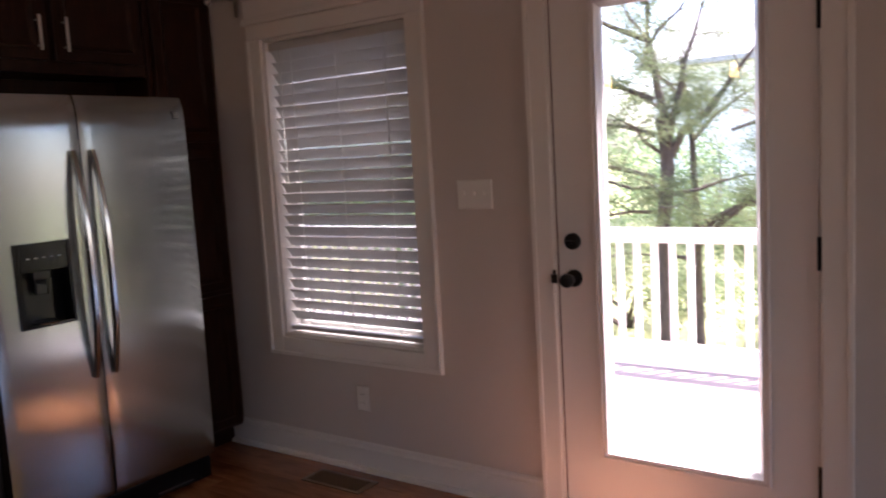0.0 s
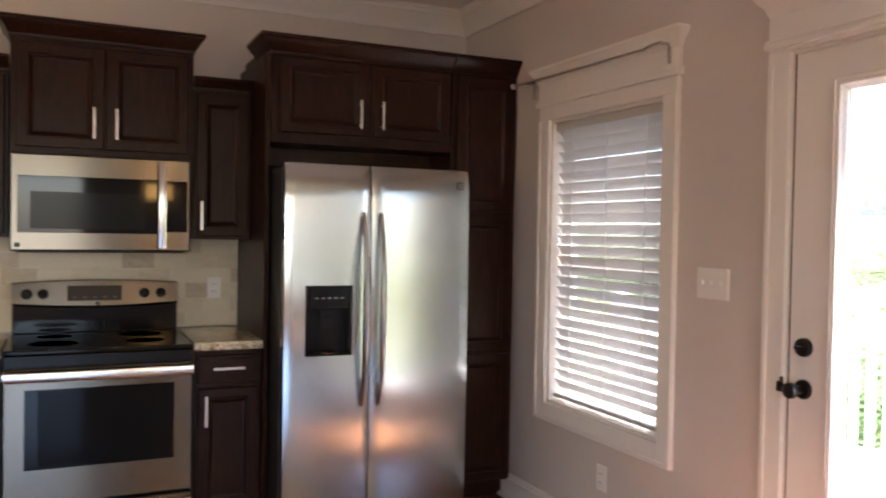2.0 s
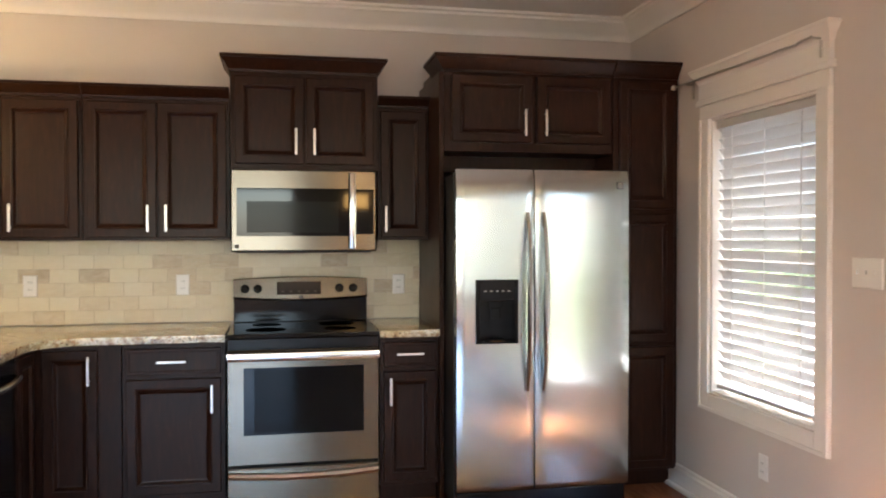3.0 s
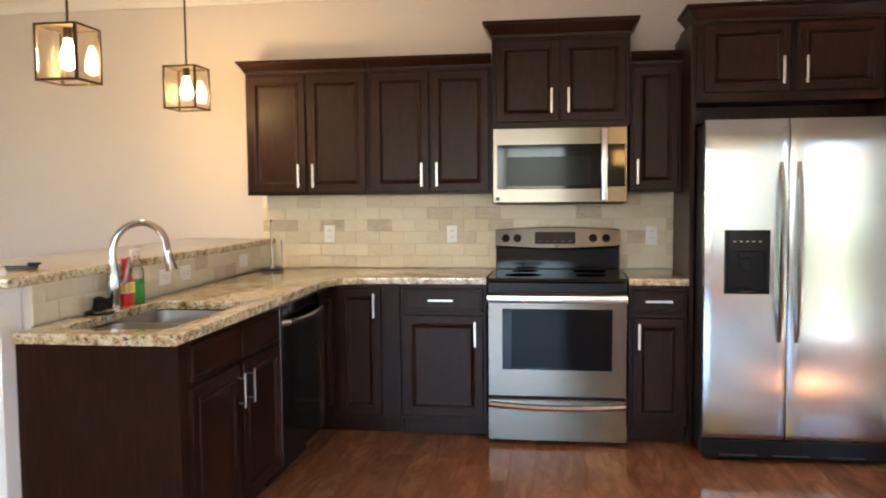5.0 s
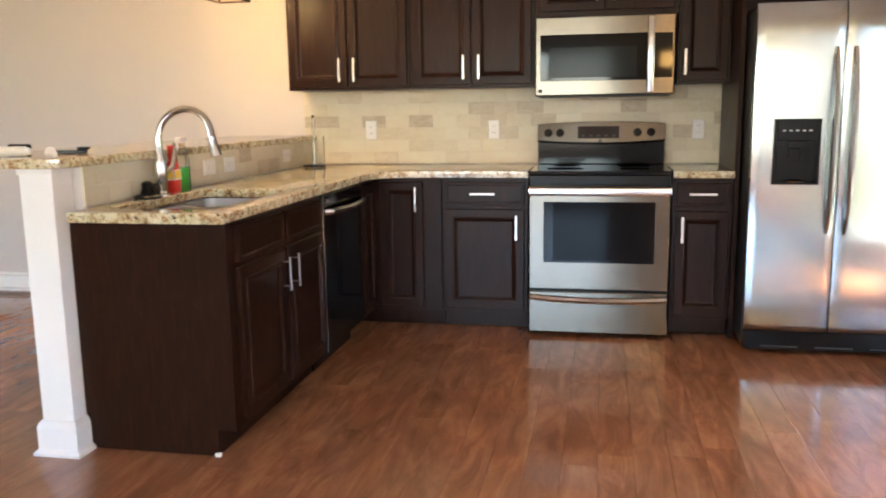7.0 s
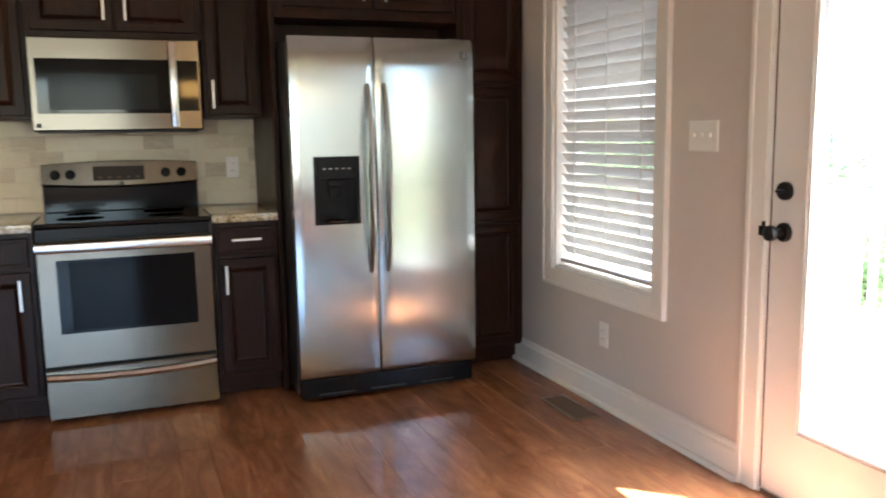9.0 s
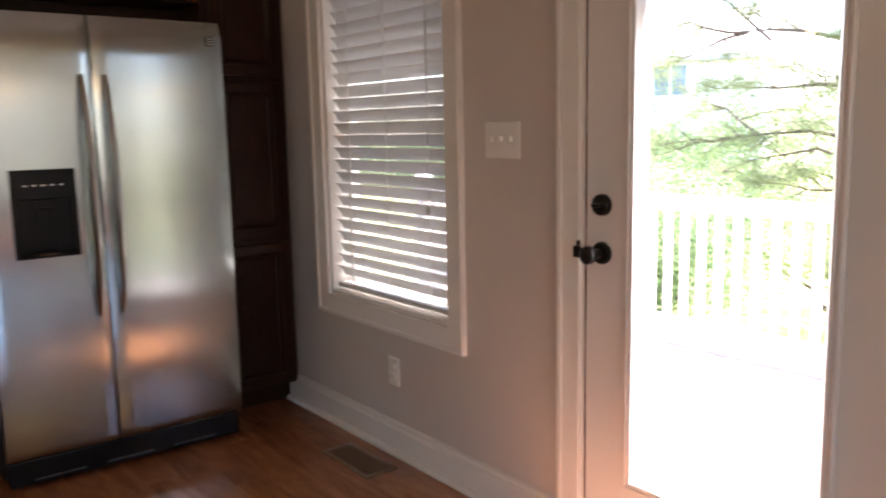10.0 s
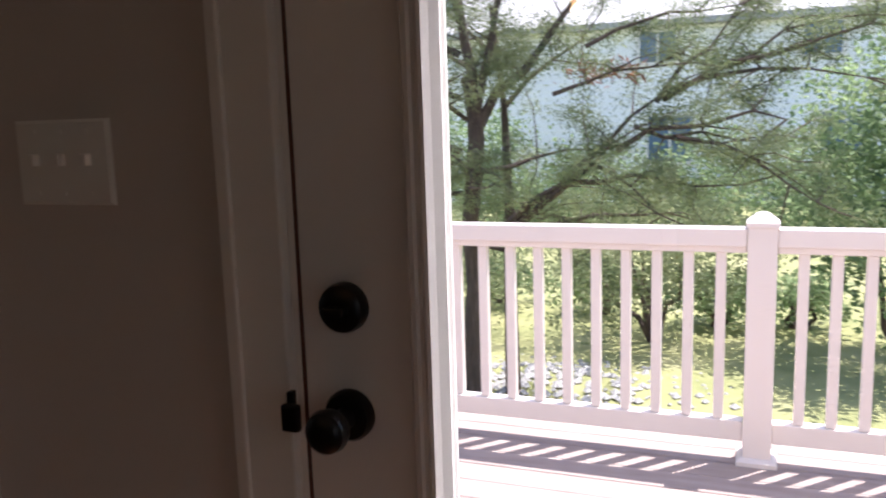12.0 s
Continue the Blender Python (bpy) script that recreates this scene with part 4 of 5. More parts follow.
loft(bm, rings)
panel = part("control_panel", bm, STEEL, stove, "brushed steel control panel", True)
bm = boxes([(-0.122, 0.122, -0.003, 0.0, -0.036, 0.036)], 0.0012, 1)
disp = part("display", bm, DISPLAY, panel)
disp.matrix_local = pose(-0.012, -0.1235, 1.108, -9.5, 0, 0)
for k in range(5):
    b = part("button", boxes([(-0.008, 0.008, -0.0036, -0.0031, -0.004, 0.004)]), DARKSIDE, disp)
    b.location = (-0.09 + 0.045 * k, 0, -0.02)
part("logo_badge", boxes([(-0.012, 0.010, -0.1335, -0.1300, 1.050, 1.066)]), DARKSIDE, panel)
for kx in (-0.310, -0.240, 0.215, 0.293):
    bm = bmesh.new()
    lathe(bm, [(0.024, 0.0), (0.0245, -0.006), (0.0205, -0.010), (0.019, -0.026), (0.016, -0.029), (0.004, -0.0295)], sides=20, axis="y")
    box(bm, -0.0035, 0.0035, -0.034, -0.028, -0.018, 0.018)
    k = part("knob", bm, BLACK, stove, smooth=True)
    k.matrix_local = pose(kx, -0.121, 1.106, -9.5, random.uniform(-8, 8), 0)
bm = bmesh.new()
front(bm, -0.3755, 0.3755, 0.268, 0.838, -0.657, [(0, 0.0), (0, 0.030), (0.006, 0.036), (0.07, 0.036)])
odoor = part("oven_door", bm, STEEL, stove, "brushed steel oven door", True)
part("window_trim", boxes([(-0.296, 0.296, -0.6955, -0.6935, 0.418, 0.752)], 0.001, 1), BLACKENAMEL, odoor)
part("window", boxes([(-0.245, 0.245, -0.6967, -0.6957, 0.430, 0.745)]), OVENGLASS, odoor, "dark oven window")
bm = bmesh.new()
hz = 0.812
rings = []
for k in range(17):
    u = -1 + 2 * k / 16
    y = -0.745 - 0.010 * (1 - u * u)
    rings.append([(0.372 * u, y + 0.018, hz - 0.024), (0.372 * u, y + 0.002, hz - 0.020), (0.372 * u, y - 0.003, hz), (0.372 * u, y + 0.002, hz + 0.020), (0.372 * u, y + 0.018, hz + 0.024)])
loft(bm, rings)
for sx in (-0.355, 0.330):
    box(bm, sx, sx + 0.025, -0.735, -0.693, hz - 0.015, hz + 0.015)
part("handle", bm, HANDLESTEEL, odoor, "wide steel door handle", True)
bm = bmesh.new()
front(bm, -0.3755, 0.3755, 0.022, 0.255, -0.657, [(0, 0.0), (0, 0.030), (0.006, 0.036), (0.05, 0.036)])
drawer = part("storage_drawer", bm, STEEL, stove, "brushed steel storage drawer", True)
bm = bmesh.new()
rings = []
for k in range(17):
    u = -1 + 2 * k / 16
    z = 0.224 - 0.016 * (1 - u * u)
    rings.append([(0.368 * u, -0.694, z - 0.020), (0.368 * u, -0.716, z - 0.014), (0.368 * u, -0.722, z), (0.368 * u, -0.714, z + 0.014), (0.368 * u, -0.694, z + 0.018)])
loft(bm, rings)
part("handle", bm, HANDLESTEEL, drawer, "bowed steel drawer handle", True)
for fx in (-0.33, 0.33):
    bm = bmesh.new()
    lathe(bm, [(0.016, 0.0005), (0.016, 0.011)], (fx, -0.60, 0), sides=12)
    part("foot", bm, BLACK, stove)

# ---- microwave over the range ----
mw = thing("microwave_oven", "stainless steel over-the-range microwave with black window", "microwave", pose(-2.037, 0, 0))
part("body", boxes([(-0.378, 0.378, -0.380, -0.004, 1.318, 1.7555)], 0.003), DARKSIDE, mw)
bm = bmesh.new()
front(bm, -0.380, 0.380, 1.322, 1.752, -0.381, [(0, 0.0), (0, 0.030), (0.006, 0.037), (0.05, 0.037)])
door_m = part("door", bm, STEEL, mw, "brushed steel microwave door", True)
part("window_trim", boxes([(-0.352, 0.232, -0.4205, -0.4185, 1.402, 1.655)], 0.001, 1), BLACKGLASS, door_m)
part("window", boxes([(-0.300, 0.178, -0.4215, -0.4207, 1.420, 1.585)]), MESHGLASS, door_m, "mesh-backed dark window")
part("control_panel", boxes([(0.262, 0.366, -0.4205, -0.4185, 1.412, 1.652)], 0.001, 1), BLACKGLASS, mw, "black glossy keypad")
bm = bmesh.new()
rings = []
for k in range(15):
    u = -1 + 2 * k / 14
    y = -0.452 - 0.014 * (1 - u * u)
    z = 1.537 + 0.200 * u
    rings.append([(0.232, y + 0.014, z), (0.235, y, z), (0.251, y - 0.004, z), (0.266, y, z), (0.268, y + 0.014, z)])
loft(bm, rings)
for sz in (1.345, 1.710):
    box(bm, 0.240, 0.260, -0.445, -0.4185, sz, sz + 0.02)
part("handle", bm, HANDLESTEEL, door_m, "bowed steel handle", True)
part("logo_badge", boxes([(-0.362, -0.340, -0.4205, -0.4185, 1.338, 1.358)]), DARKSIDE, door_m)
part("grille", boxes([(-0.36, 0.36, -0.36, -0.05, 1.312, 1.3175)]), BLACK, mw)

# ---- refrigerator ----
fridge = thing("refrigerator", "stainless steel side-by-side refrigerator with door dispenser", "refrigerator", pose(-0.866, 0, 0))
part("body", boxes([(-0.447, 0.447, -0.80, -0.06, 0.03, 1.715)], 0.006), DARKSIDE, fridge)
part("kick_grille", boxes([(-0.444, 0.444, -0.868, -0.801, 0.022, 0.118)], 0.006), BLACK, fridge)
for k in range(3):
    part("grille_slot", boxes([(-0.36 + 0.26 * k, -0.18 + 0.26 * k, -0.8705, -0.8685, 0.036, 0.043)]), DARKSIDE, fridge)
part("hinge_cover", boxes([(-0.43, -0.33, -0.86, -0.78, 1.7155, 1.738)], 0.006), DARKSIDE, fridge)
part("hinge_cover", boxes([(0.33, 0.43, -0.86, -0.78, 1.7155, 1.738)], 0.006), DARKSIDE, fridge)
DX = (-0.355, -0.145)
DZ = (0.868, 1.186)


def fridge_door(x0, x1, hole=None):
    """Gently bowed door skin, its top and bottom edges rolled back; a hole lets the dispenser in."""
    zs = [0.128, 0.132, 0.140, 0.16, 0.28, 0.42, 0.56, 0.70, DZ[0], 0.97, 1.08, DZ[1], 1.32, 1.46, 1.58, 1.65, 1.69, 1.712, 1.724, 1.730, 1.7325]
    n = 18
    xs = sorted({x0 + (x1 - x0) * k / n for k in range(n + 1)} | (set(DX) if hole else set()))
    def skin(x, z):
        edge = min(x - x0, x1 - x) / 0.014
        round_x = 0.005 * max(0.0, 1 - edge) ** 2
        w = (x + 0.0) / 0.452
        t = (z - 0.93) / 0.80
        roll = 0.020 * max(0.0, (z - 1.64) / 0.0925) ** 2.2 + 0.012 * max(0.0, (0.148 - z) / 0.02) ** 2
        return -0.912 + 0.009 * w * w + 0.006 * t * t + round_x + roll
    bm = bmesh.new()
    grid = [[bm.verts.new((x, skin(x, z), z)) for x in xs] for z in zs]
    back = [[bm.verts.new((x, -0.842, z)) for x in xs] for z in zs]
    for i in range(len(zs) - 1):
        for j in range(len(xs) - 1):
            bm.faces.new((back[i][j], back[i + 1][j], back[i + 1][j + 1], back[i][j + 1]))
            if hole and DX[0] - 1e-6 <= xs[j] and xs[j + 1] <= DX[1] + 1e-6 and DZ[0] - 1e-6 <= zs[i] and zs[i + 1] <= DZ[1] + 1e-6:
                continue
            bm.faces.new((grid[i][j], grid[i][j + 1], grid[i + 1][j + 1], grid[i + 1][j]))
    loop = lambda g: [g[0][j] for j in range(len(xs))] + [g[i][-1] for i in range(1, len(zs))] + [g[-1][j] for j in range(len(xs) - 2, -1, -1)] + [g[i][0] for i in range(len(zs) - 2, 0, -1)]
    a, b = loop(grid), loop(back)
    for k in range(len(a)):
        q = (k + 1) % len(a)
        bm.faces.new((a[k], b[k], b[q], a[q]))
    return bm


fd1 = part("freezer_door", fridge_door(-0.452, -0.0565, True), STEELV, fridge, "brushed steel freezer door", True)
fd2 = part("fridge_door", fridge_door(-0.0505, 0.452), STEELV, fridge, "brushed steel refrigerator door", True)
part("gasket", boxes([(-0.440, 0.440, -0.841, -0.802, 0.14, 1.71)]), BLACK, fridge)
for dx, d in ((-0.094, fd1), (-0.012, fd2)):
    bm = bmesh.new()
    rings = []
    for k in range(25):
        u = -1 + 2 * k / 24
        z = 1.075 + 0.445 * u
        y = -0.925 - 0.055 * (1 - abs(u) ** 2.6)
        hw = 0.010 + 0.006 * (1 - u * u)
        rings.append([(dx - hw, y + 0.012, z), (dx - hw * 0.7, y - 0.004, z), (dx, y - 0.009, z), (dx + hw * 0.7, y - 0.004, z), (dx + hw, y + 0.012, z), (dx, y + 0.016, z)])
    loft(bm, rings)
    for zz in (0.632, 1.500):
        box(bm, dx - 0.009, dx + 0.009, -0.925, -0.900, zz, zz + 0.018)
    part("handle", bm, HANDLESTEEL, d, "long bowed steel handle", True)
part("logo_badge", boxes([(0.385, 0.418, -0.9035, -0.8985, 1.640, 1.675)], 0.001, 1), DARKSIDE, fd2)
for k in range(3):
    part("badge_stripe", boxes([(0.389, 0.414, -0.9043, -0.9036, 1.645 + 0.010 * k, 1.650 + 0.010 * k)]), CHROME, fd2)
disp = part("dispenser", boxes([(DX[0] + 0.012, DX[1] - 0.012, -0.848, -0.843, DZ[0] + 0.014, 1.08)]), BLACK, fd1, "black water and ice dispenser recess")
part("side_bezel", boxes([(DX[0] - 0.003, DX[0] + 0.012, -0.918, -0.83, DZ[0], DZ[1])], 0.002, 1), BLACK, disp)
part("side_bezel", boxes([(DX[1] - 0.012, DX[1] + 0.003, -0.918, -0.83, DZ[0], DZ[1])], 0.002, 1), BLACK, disp)
part("control_panel", boxes([(DX[0] + 0.0121, DX[1] - 0.0121, -0.918, -0.83, 1.080, DZ[1])], 0.002, 1), BLACK, disp)
part("drip_tray", boxes([(DX[0] + 0.0121, DX[1] - 0.0121, -0.914, -0.83, DZ[0], DZ[0] + 0.014)], 0.002, 1), BLACK, disp)
# small pieces inside the dispenser are joined to its door
bm = boxes([(-0.285, -0.215, -0.895, -0.849, 1.045, 1.079), (-0.275, -0.225, -0.880, -0.865, 0.985, 1.044)], 0.004)
part("dispenser_paddle", bm, BLACK, fd1)
bm = bmesh.new()
lathe(bm, [(0.052, 0.8825), (0.055, 0.887), (0.046, 0.8895), (0.040, 0.885), (0.004, 0.8845)], (-0.25, -0.893, 0), sides=24)
part("drip_grille", bm, CHROME, fd1, "shiny round drip grille", True)
for k in range(5):
    part("indicator_mark", boxes([(-0.318 + 0.030 * k, -0.304 + 0.030 * k, -0.9192, -0.9182, 1.128, 1.132)]), MARK, fd1)

# ---- pendants over the bar ----
def pendant(m):
    p = thing("pendant_lamp", "bronze cage pendant lamp with glass panes and glowing bulb", "pendant lamp", m, "pendants over the bar")
    s, z0, z1 = 0.086, 0.0, 0.228
    e = 0.0055
    for sx in (-1, 1):
        for sy in (-1, 1):
            part("cage_post", boxes([(sx * s - e, sx * s + e, sy * s - e, sy * s + e, z0 + 0.009, z1 - 0.009)]), PENDMETAL, p)
    for z in (z0, z1 - 0.009):
        part("cage_ring", boxes([(-s - e, s + e, -s - e, -s + e, z, z + 0.009), (-s - e, s + e, s - e, s + e, z, z + 0.009), (-s - e, -s + e, -s + e, s - e, z, z + 0.009), (s - e, s + e, -s + e, s - e, z, z + 0.009)]), PENDMETAL, p)
    part("top_plate", boxes([(-s + e, s - e, -s + e, s - e, z1 - 0.006, z1 - 0.003)]), PENDMETAL, p)
    for q in ((-s + 0.006, s - 0.006, -s - 0.0015, -s + 0.0015), (-s + 0.006, s - 0.006, s - 0.0015, s + 0.0015), (-s - 0.0015, -s + 0.0015, -s + 0.006, s - 0.006), (s - 0.0015, s + 0.0015, -s + 0.006, s - 0.006)):
        g = part("glass_pane", boxes([(*q, z0 + 0.009, z1 - 0.009)]), PENDGLASS, p)
        g.visible_shadow = False
    bm = bmesh.new()
    lathe(bm, [(0.018, z1 - 0.0065), (0.018, z1 - 0.045), (0.013, z1 - 0.05)], sides=14)
    part("socket", bm, PENDMETAL, p, smooth=True)
    bm = bmesh.new()
    lathe(bm, [(0.013, z1 - 0.051), (0.016, z1 - 0.07), (0.028, z1 - 0.11), (0.032, z1 - 0.135), (0.028, z1 - 0.158), (0.014, z1 - 0.172), (0.003, z1 - 0.175)], sides=16)
    b = part("bulb", bm, BULB, p, "glowing filament bulb", True)
    b.visible_shadow = False
    bm = bmesh.new()
    tube(bm, [(0, 0, z1), (0, 0, CEIL - 1.842 - 0.02)], 0.0055, 8)
    part("stem", bm, PENDMETAL, p)
    bm = bmesh.new()
    lathe(bm, [(0.062, CEIL - 1.842 - 0.001), (0.062, CEIL - 1.842 - 0.014), (0.05, CEIL - 1.842 - 0.022), (0.01, CEIL - 1.842 - 0.026)], sides=24)
    part("canopy", bm, PENDMETAL, p, smooth=True)
    return p


P1, P2 = (-4.02, -1.985), (-4.02, -0.915)
lamp_1 = pendant(pose(*P1, 1.842))
copy_thing(lamp_1, pose(*P2, 1.842))
for k, (x, y) in enumerate((P1, P2)):
    lamp("pendant_light", "POINT", 0.1, (1.0, 0.72, 0.44), Matrix.Translation((x, y, 1.955)), radius=0.03)

# lantern with amber glass hung over the living side, mirrored in the steel and the black glass
AMBER = material("amber_glass", (1.0, 0.62, 0.2), 0.4)
shader(AMBER).inputs["Emission Color"].default_value = (1.0, 0.55, 0.16, 1)
shader(AMBER).inputs["Emission Strength"].default_value = 1.6
lantern = thing("hanging_lantern", "amber glass hanging lantern with dark metal frame and stem", "pendant lamp", pose(-1.20, -6.6, 1.74))
part("glass", boxes([(-0.14, 0.14, -0.14, 0.14, 0.012, 0.19)], 0.006), AMBER, lantern, "glowing amber glass")
for z in (0.0, 0.19):
    part("cage_ring", boxes([(-0.155, 0.155, -0.155, 0.155, z, z + 0.012)], 0.002), PENDMETAL, lantern)
for sx in (-1, 1):
    for sy in (-1, 1):
        part("cage_post", boxes([(sx * 0.148 - 0.006, sx * 0.148 + 0.006, sy * 0.148 - 0.006, sy * 0.148 + 0.006, 0.0122, 0.1898)]), PENDMETAL, lantern)
bm = bmesh.new()
tube(bm, [(0, 0, 0.2), (0, 0, CEIL - 1.74 - 0.02)], 0.007, 8)
part("stem", bm, PENDMETAL, lantern)
bm = bmesh.new()
lathe(bm, [(0.065, CEIL - 1.74 - 0.001), (0.065, CEIL - 1.74 - 0.016), (0.02, CEIL - 1.74 - 0.026)], sides=24)
part("canopy", bm, PENDMETAL, lantern, smooth=True)

# things lying on the bar
roll = thing("paper_roll", "rolled cream paper lying on the bar top", "paper roll", pose(-4.285, -2.47, 1.1035))
bm = bmesh.new()
tube(bm, [(-0.15, -0.02, 0.0185), (0.15, 0.03, 0.0185)], 0.018, 18)
part("roll", bm, BAGWHITE, roll, smooth=True)
bm = bmesh.new()
tube(bm, [(0.151, 0.030, 0.0185), (0.166, 0.0327, 0.0185)], [0.014, 0.012], 14)
part("core", bm, PLATE, roll, "white end cap", True)
keys = thing("black_bracket", "small dark metal bracket lying on the bar top", "hardware", pose(-4.08, -2.27, 1.1035, 0, 0, 20))
part("arm", boxes([(-0.07, 0.07, -0.012, 0.012, 0.0005, 0.014)], 0.004), BLACK, keys)
part("knuckle", boxes([(0.035, 0.08, -0.018, 0.018, 0.0145, 0.026)], 0.005), BLACK, keys)
keys2 = thing("black_clip", "small dark metal clip lying on the bar top", "hardware", pose(-4.27, -2.30, 1.1035, 0, 0, -10))
part("clip", boxes([(-0.05, 0.05, -0.014, 0.014, 0.0005, 0.040)], 0.008), BLACK, keys2)
cup = thing("white_cap", "small crumpled white paper on the bar corner", "paper scrap", pose(-3.985, -2.50, 1.1035))
bm = bmesh.new()
lathe(bm, [(0.016, 0.0005), (0.020, 0.012), (0.015, 0.03), (0.006, 0.036)], sides=9)
for v in bm.verts:
    v.co += Vector((random.uniform(-0.004, 0.004), random.uniform(-0.004, 0.004), 0))
part("paper", bm, PLATE, cup)

# outlets on the tile
for x, z in ((-3.501, 1.131), (-2.705, 1.128), (-1.478, 1.118)):
    plate_on(pose(x, -0.0135, z), "tile_outlet", "white duplex outlet plate on the tiled backsplash", "outlet", 1)
for y in (-1.478, -1.262, -0.493):
    plate_on(pose(-3.8965, y, 0.996, 0, 90, 90), "tile_outlet", "white outlet plate on the tiled knee wall", "outlet", 1)

# ---- outdoors ----
bm = boxes([(0.1905, 2.745, -5.2, 1.62, -0.20, -0.088)])
deck = tagged(part("deck", bm, DECK), "weathered brown composite deck outside the door", "deck", kind="structure")
GROUND = -1.45
bm = bmesh.new()
nx, ny = 40, 60
grid = []
for i in range(nx + 1):
    row = []
    for j in range(ny + 1):
        x = 0.3 + 3.0 * i * (1 + i * 0.12)
        y = (j - ny / 2) * 2.0 * (1 + abs(j - ny / 2) * 0.12)
        h = GROUND + 0.25 * noise.noise((x * 0.15, y * 0.15, 0)) - 0.008 * max(0.0, x - 12)
        row.append(bm.verts.new((x, y, h)))
    grid.append(row)
for i in range(nx):
    for j in range(ny):
        bm.faces.new((grid[i][j], grid[i + 1][j], grid[i + 1][j + 1], grid[i][j + 1]))
tagged(part("ground", bm, LAWN, smooth=True), "sunlit yellow-green lawn below the deck", "lawn", kind="structure")
bm = boxes([(0.1601, 0.19, -11.4, 1.6, -1.7, -0.15)])
tagged(part("foundation", bm, EXTWALL), "pale painted foundation wall under the deck", "foundation", kind="structure")

RX = 2.37
DZ0 = -0.05
rail = thing("deck_railing", "cream vinyl deck railing with square balusters and capped posts", "railing")


def rail_post(y):
    bm = boxes([(RX - 0.052, RX + 0.052, y - 0.052, y + 0.052, DZ0 + 0.002, 0.875)], 0.004)
    p = part("post", bm, VINYL, rail)
    bm = bmesh.new()
    loft(bm, [[(RX - a, y - a, z), (RX + a, y - a, z), (RX + a, y + a, z), (RX - a, y + a, z)] for a, z in ((0.058, 0.8755), (0.058, 0.892), (0.052, 0.897), (0.020, 0.925), (0.004, 0.930))])
    part("post_cap", bm, VINYL, p)
    bm = bmesh.new()
    loft(bm, [[(RX - a, y - a, z), (RX + a, y - a, z), (RX + a, y + a, z), (RX - a, y + a, z)] for a, z in ((0.074, DZ0 + 0.001), (0.074, DZ0 + 0.018), (0.062, DZ0 + 0.028), (0.054, DZ0 + 0.03))])
    part("post_skirt", bm, VINYL, p)


posts = [-5.13, -3.035, -0.60, 1.55]
for y in posts:
    rail_post(y)
bal = mesh_of("baluster", boxes([(-0.019, 0.019, -0.019, 0.019, 0.1165, 0.7745)], 0.003, 1), VINYL)
for a, b in zip(posts, posts[1:]):
    part("top_rail", boxes([(RX - 0.044, RX + 0.044, a + 0.053, b - 0.053, 0.80, 0.868), (RX - 0.03, RX + 0.03, a + 0.053, b - 0.053, 0.775, 0.80)], 0.006), VINYL, rail)
    part("bottom_rail", boxes([(RX - 0.030, RX + 0.030, a + 0.053, b - 0.053, 0.036, 0.116)], 0.005), VINYL, rail)
    n = round((b - a - 0.29) / 0.1164) + 1
    for k in range(n):
        o = new("baluster", bal)
        o.parent = rail
        o.location = (RX, a + 0.145 + (b - a - 0.29) * k / (n - 1), 0)


# ---- trees ----
def sprays(name, centres, count, spread, size, mat, parent, flat=0.6, thin=0.28):
    """Many small leaf blades in clumps round the given centres."""
    rng = random.Random(len(centres) * 7 + count)
    verts, faces = [], []
    for c in centres:
        for _ in range(count):
            p = Vector(c) + Vector((rng.gauss(0, spread), rng.gauss(0, spread), rng.gauss(0, spread * flat)))
            d = Vector((rng.gauss(0, 1), rng.gauss(0, 1), rng.gauss(-0.1, 0.6))).normalized()
            s = d.cross(Vector((rng.gauss(0, 1), rng.gauss(0, 1), rng.gauss(0, 1)))).normalized()
            L = size * rng.uniform(0.6, 1.4)
            k = len(verts)
            verts += [tuple(p), tuple(p + d * L * 0.5 + s * L * thin), tuple(p + d * L), tuple(p + d * L * 0.5 - s * L * thin)]
            faces.append((k, k + 1, k + 2, k + 3))
    me = bpy.data.meshes.new(name)
    me.from_pydata(verts, [], faces)
    me.materials.append(mat)
    ob = new(name, me)
    ob.parent = parent
    return ob


def limb_points(a, b, sag, n, rng, wob):
    a, b = Vector(a), Vector(b)
    out = []
    for k in range(n + 1):
        t = k / n
        p = a.lerp(b, t)
        p.z += sag * math.sin(math.pi * t)
        if 0 < k:
            p += Vector((rng.gauss(0, wob), rng.gauss(0, wob), rng.gauss(0, wob)))
        out.append(p)
    return out


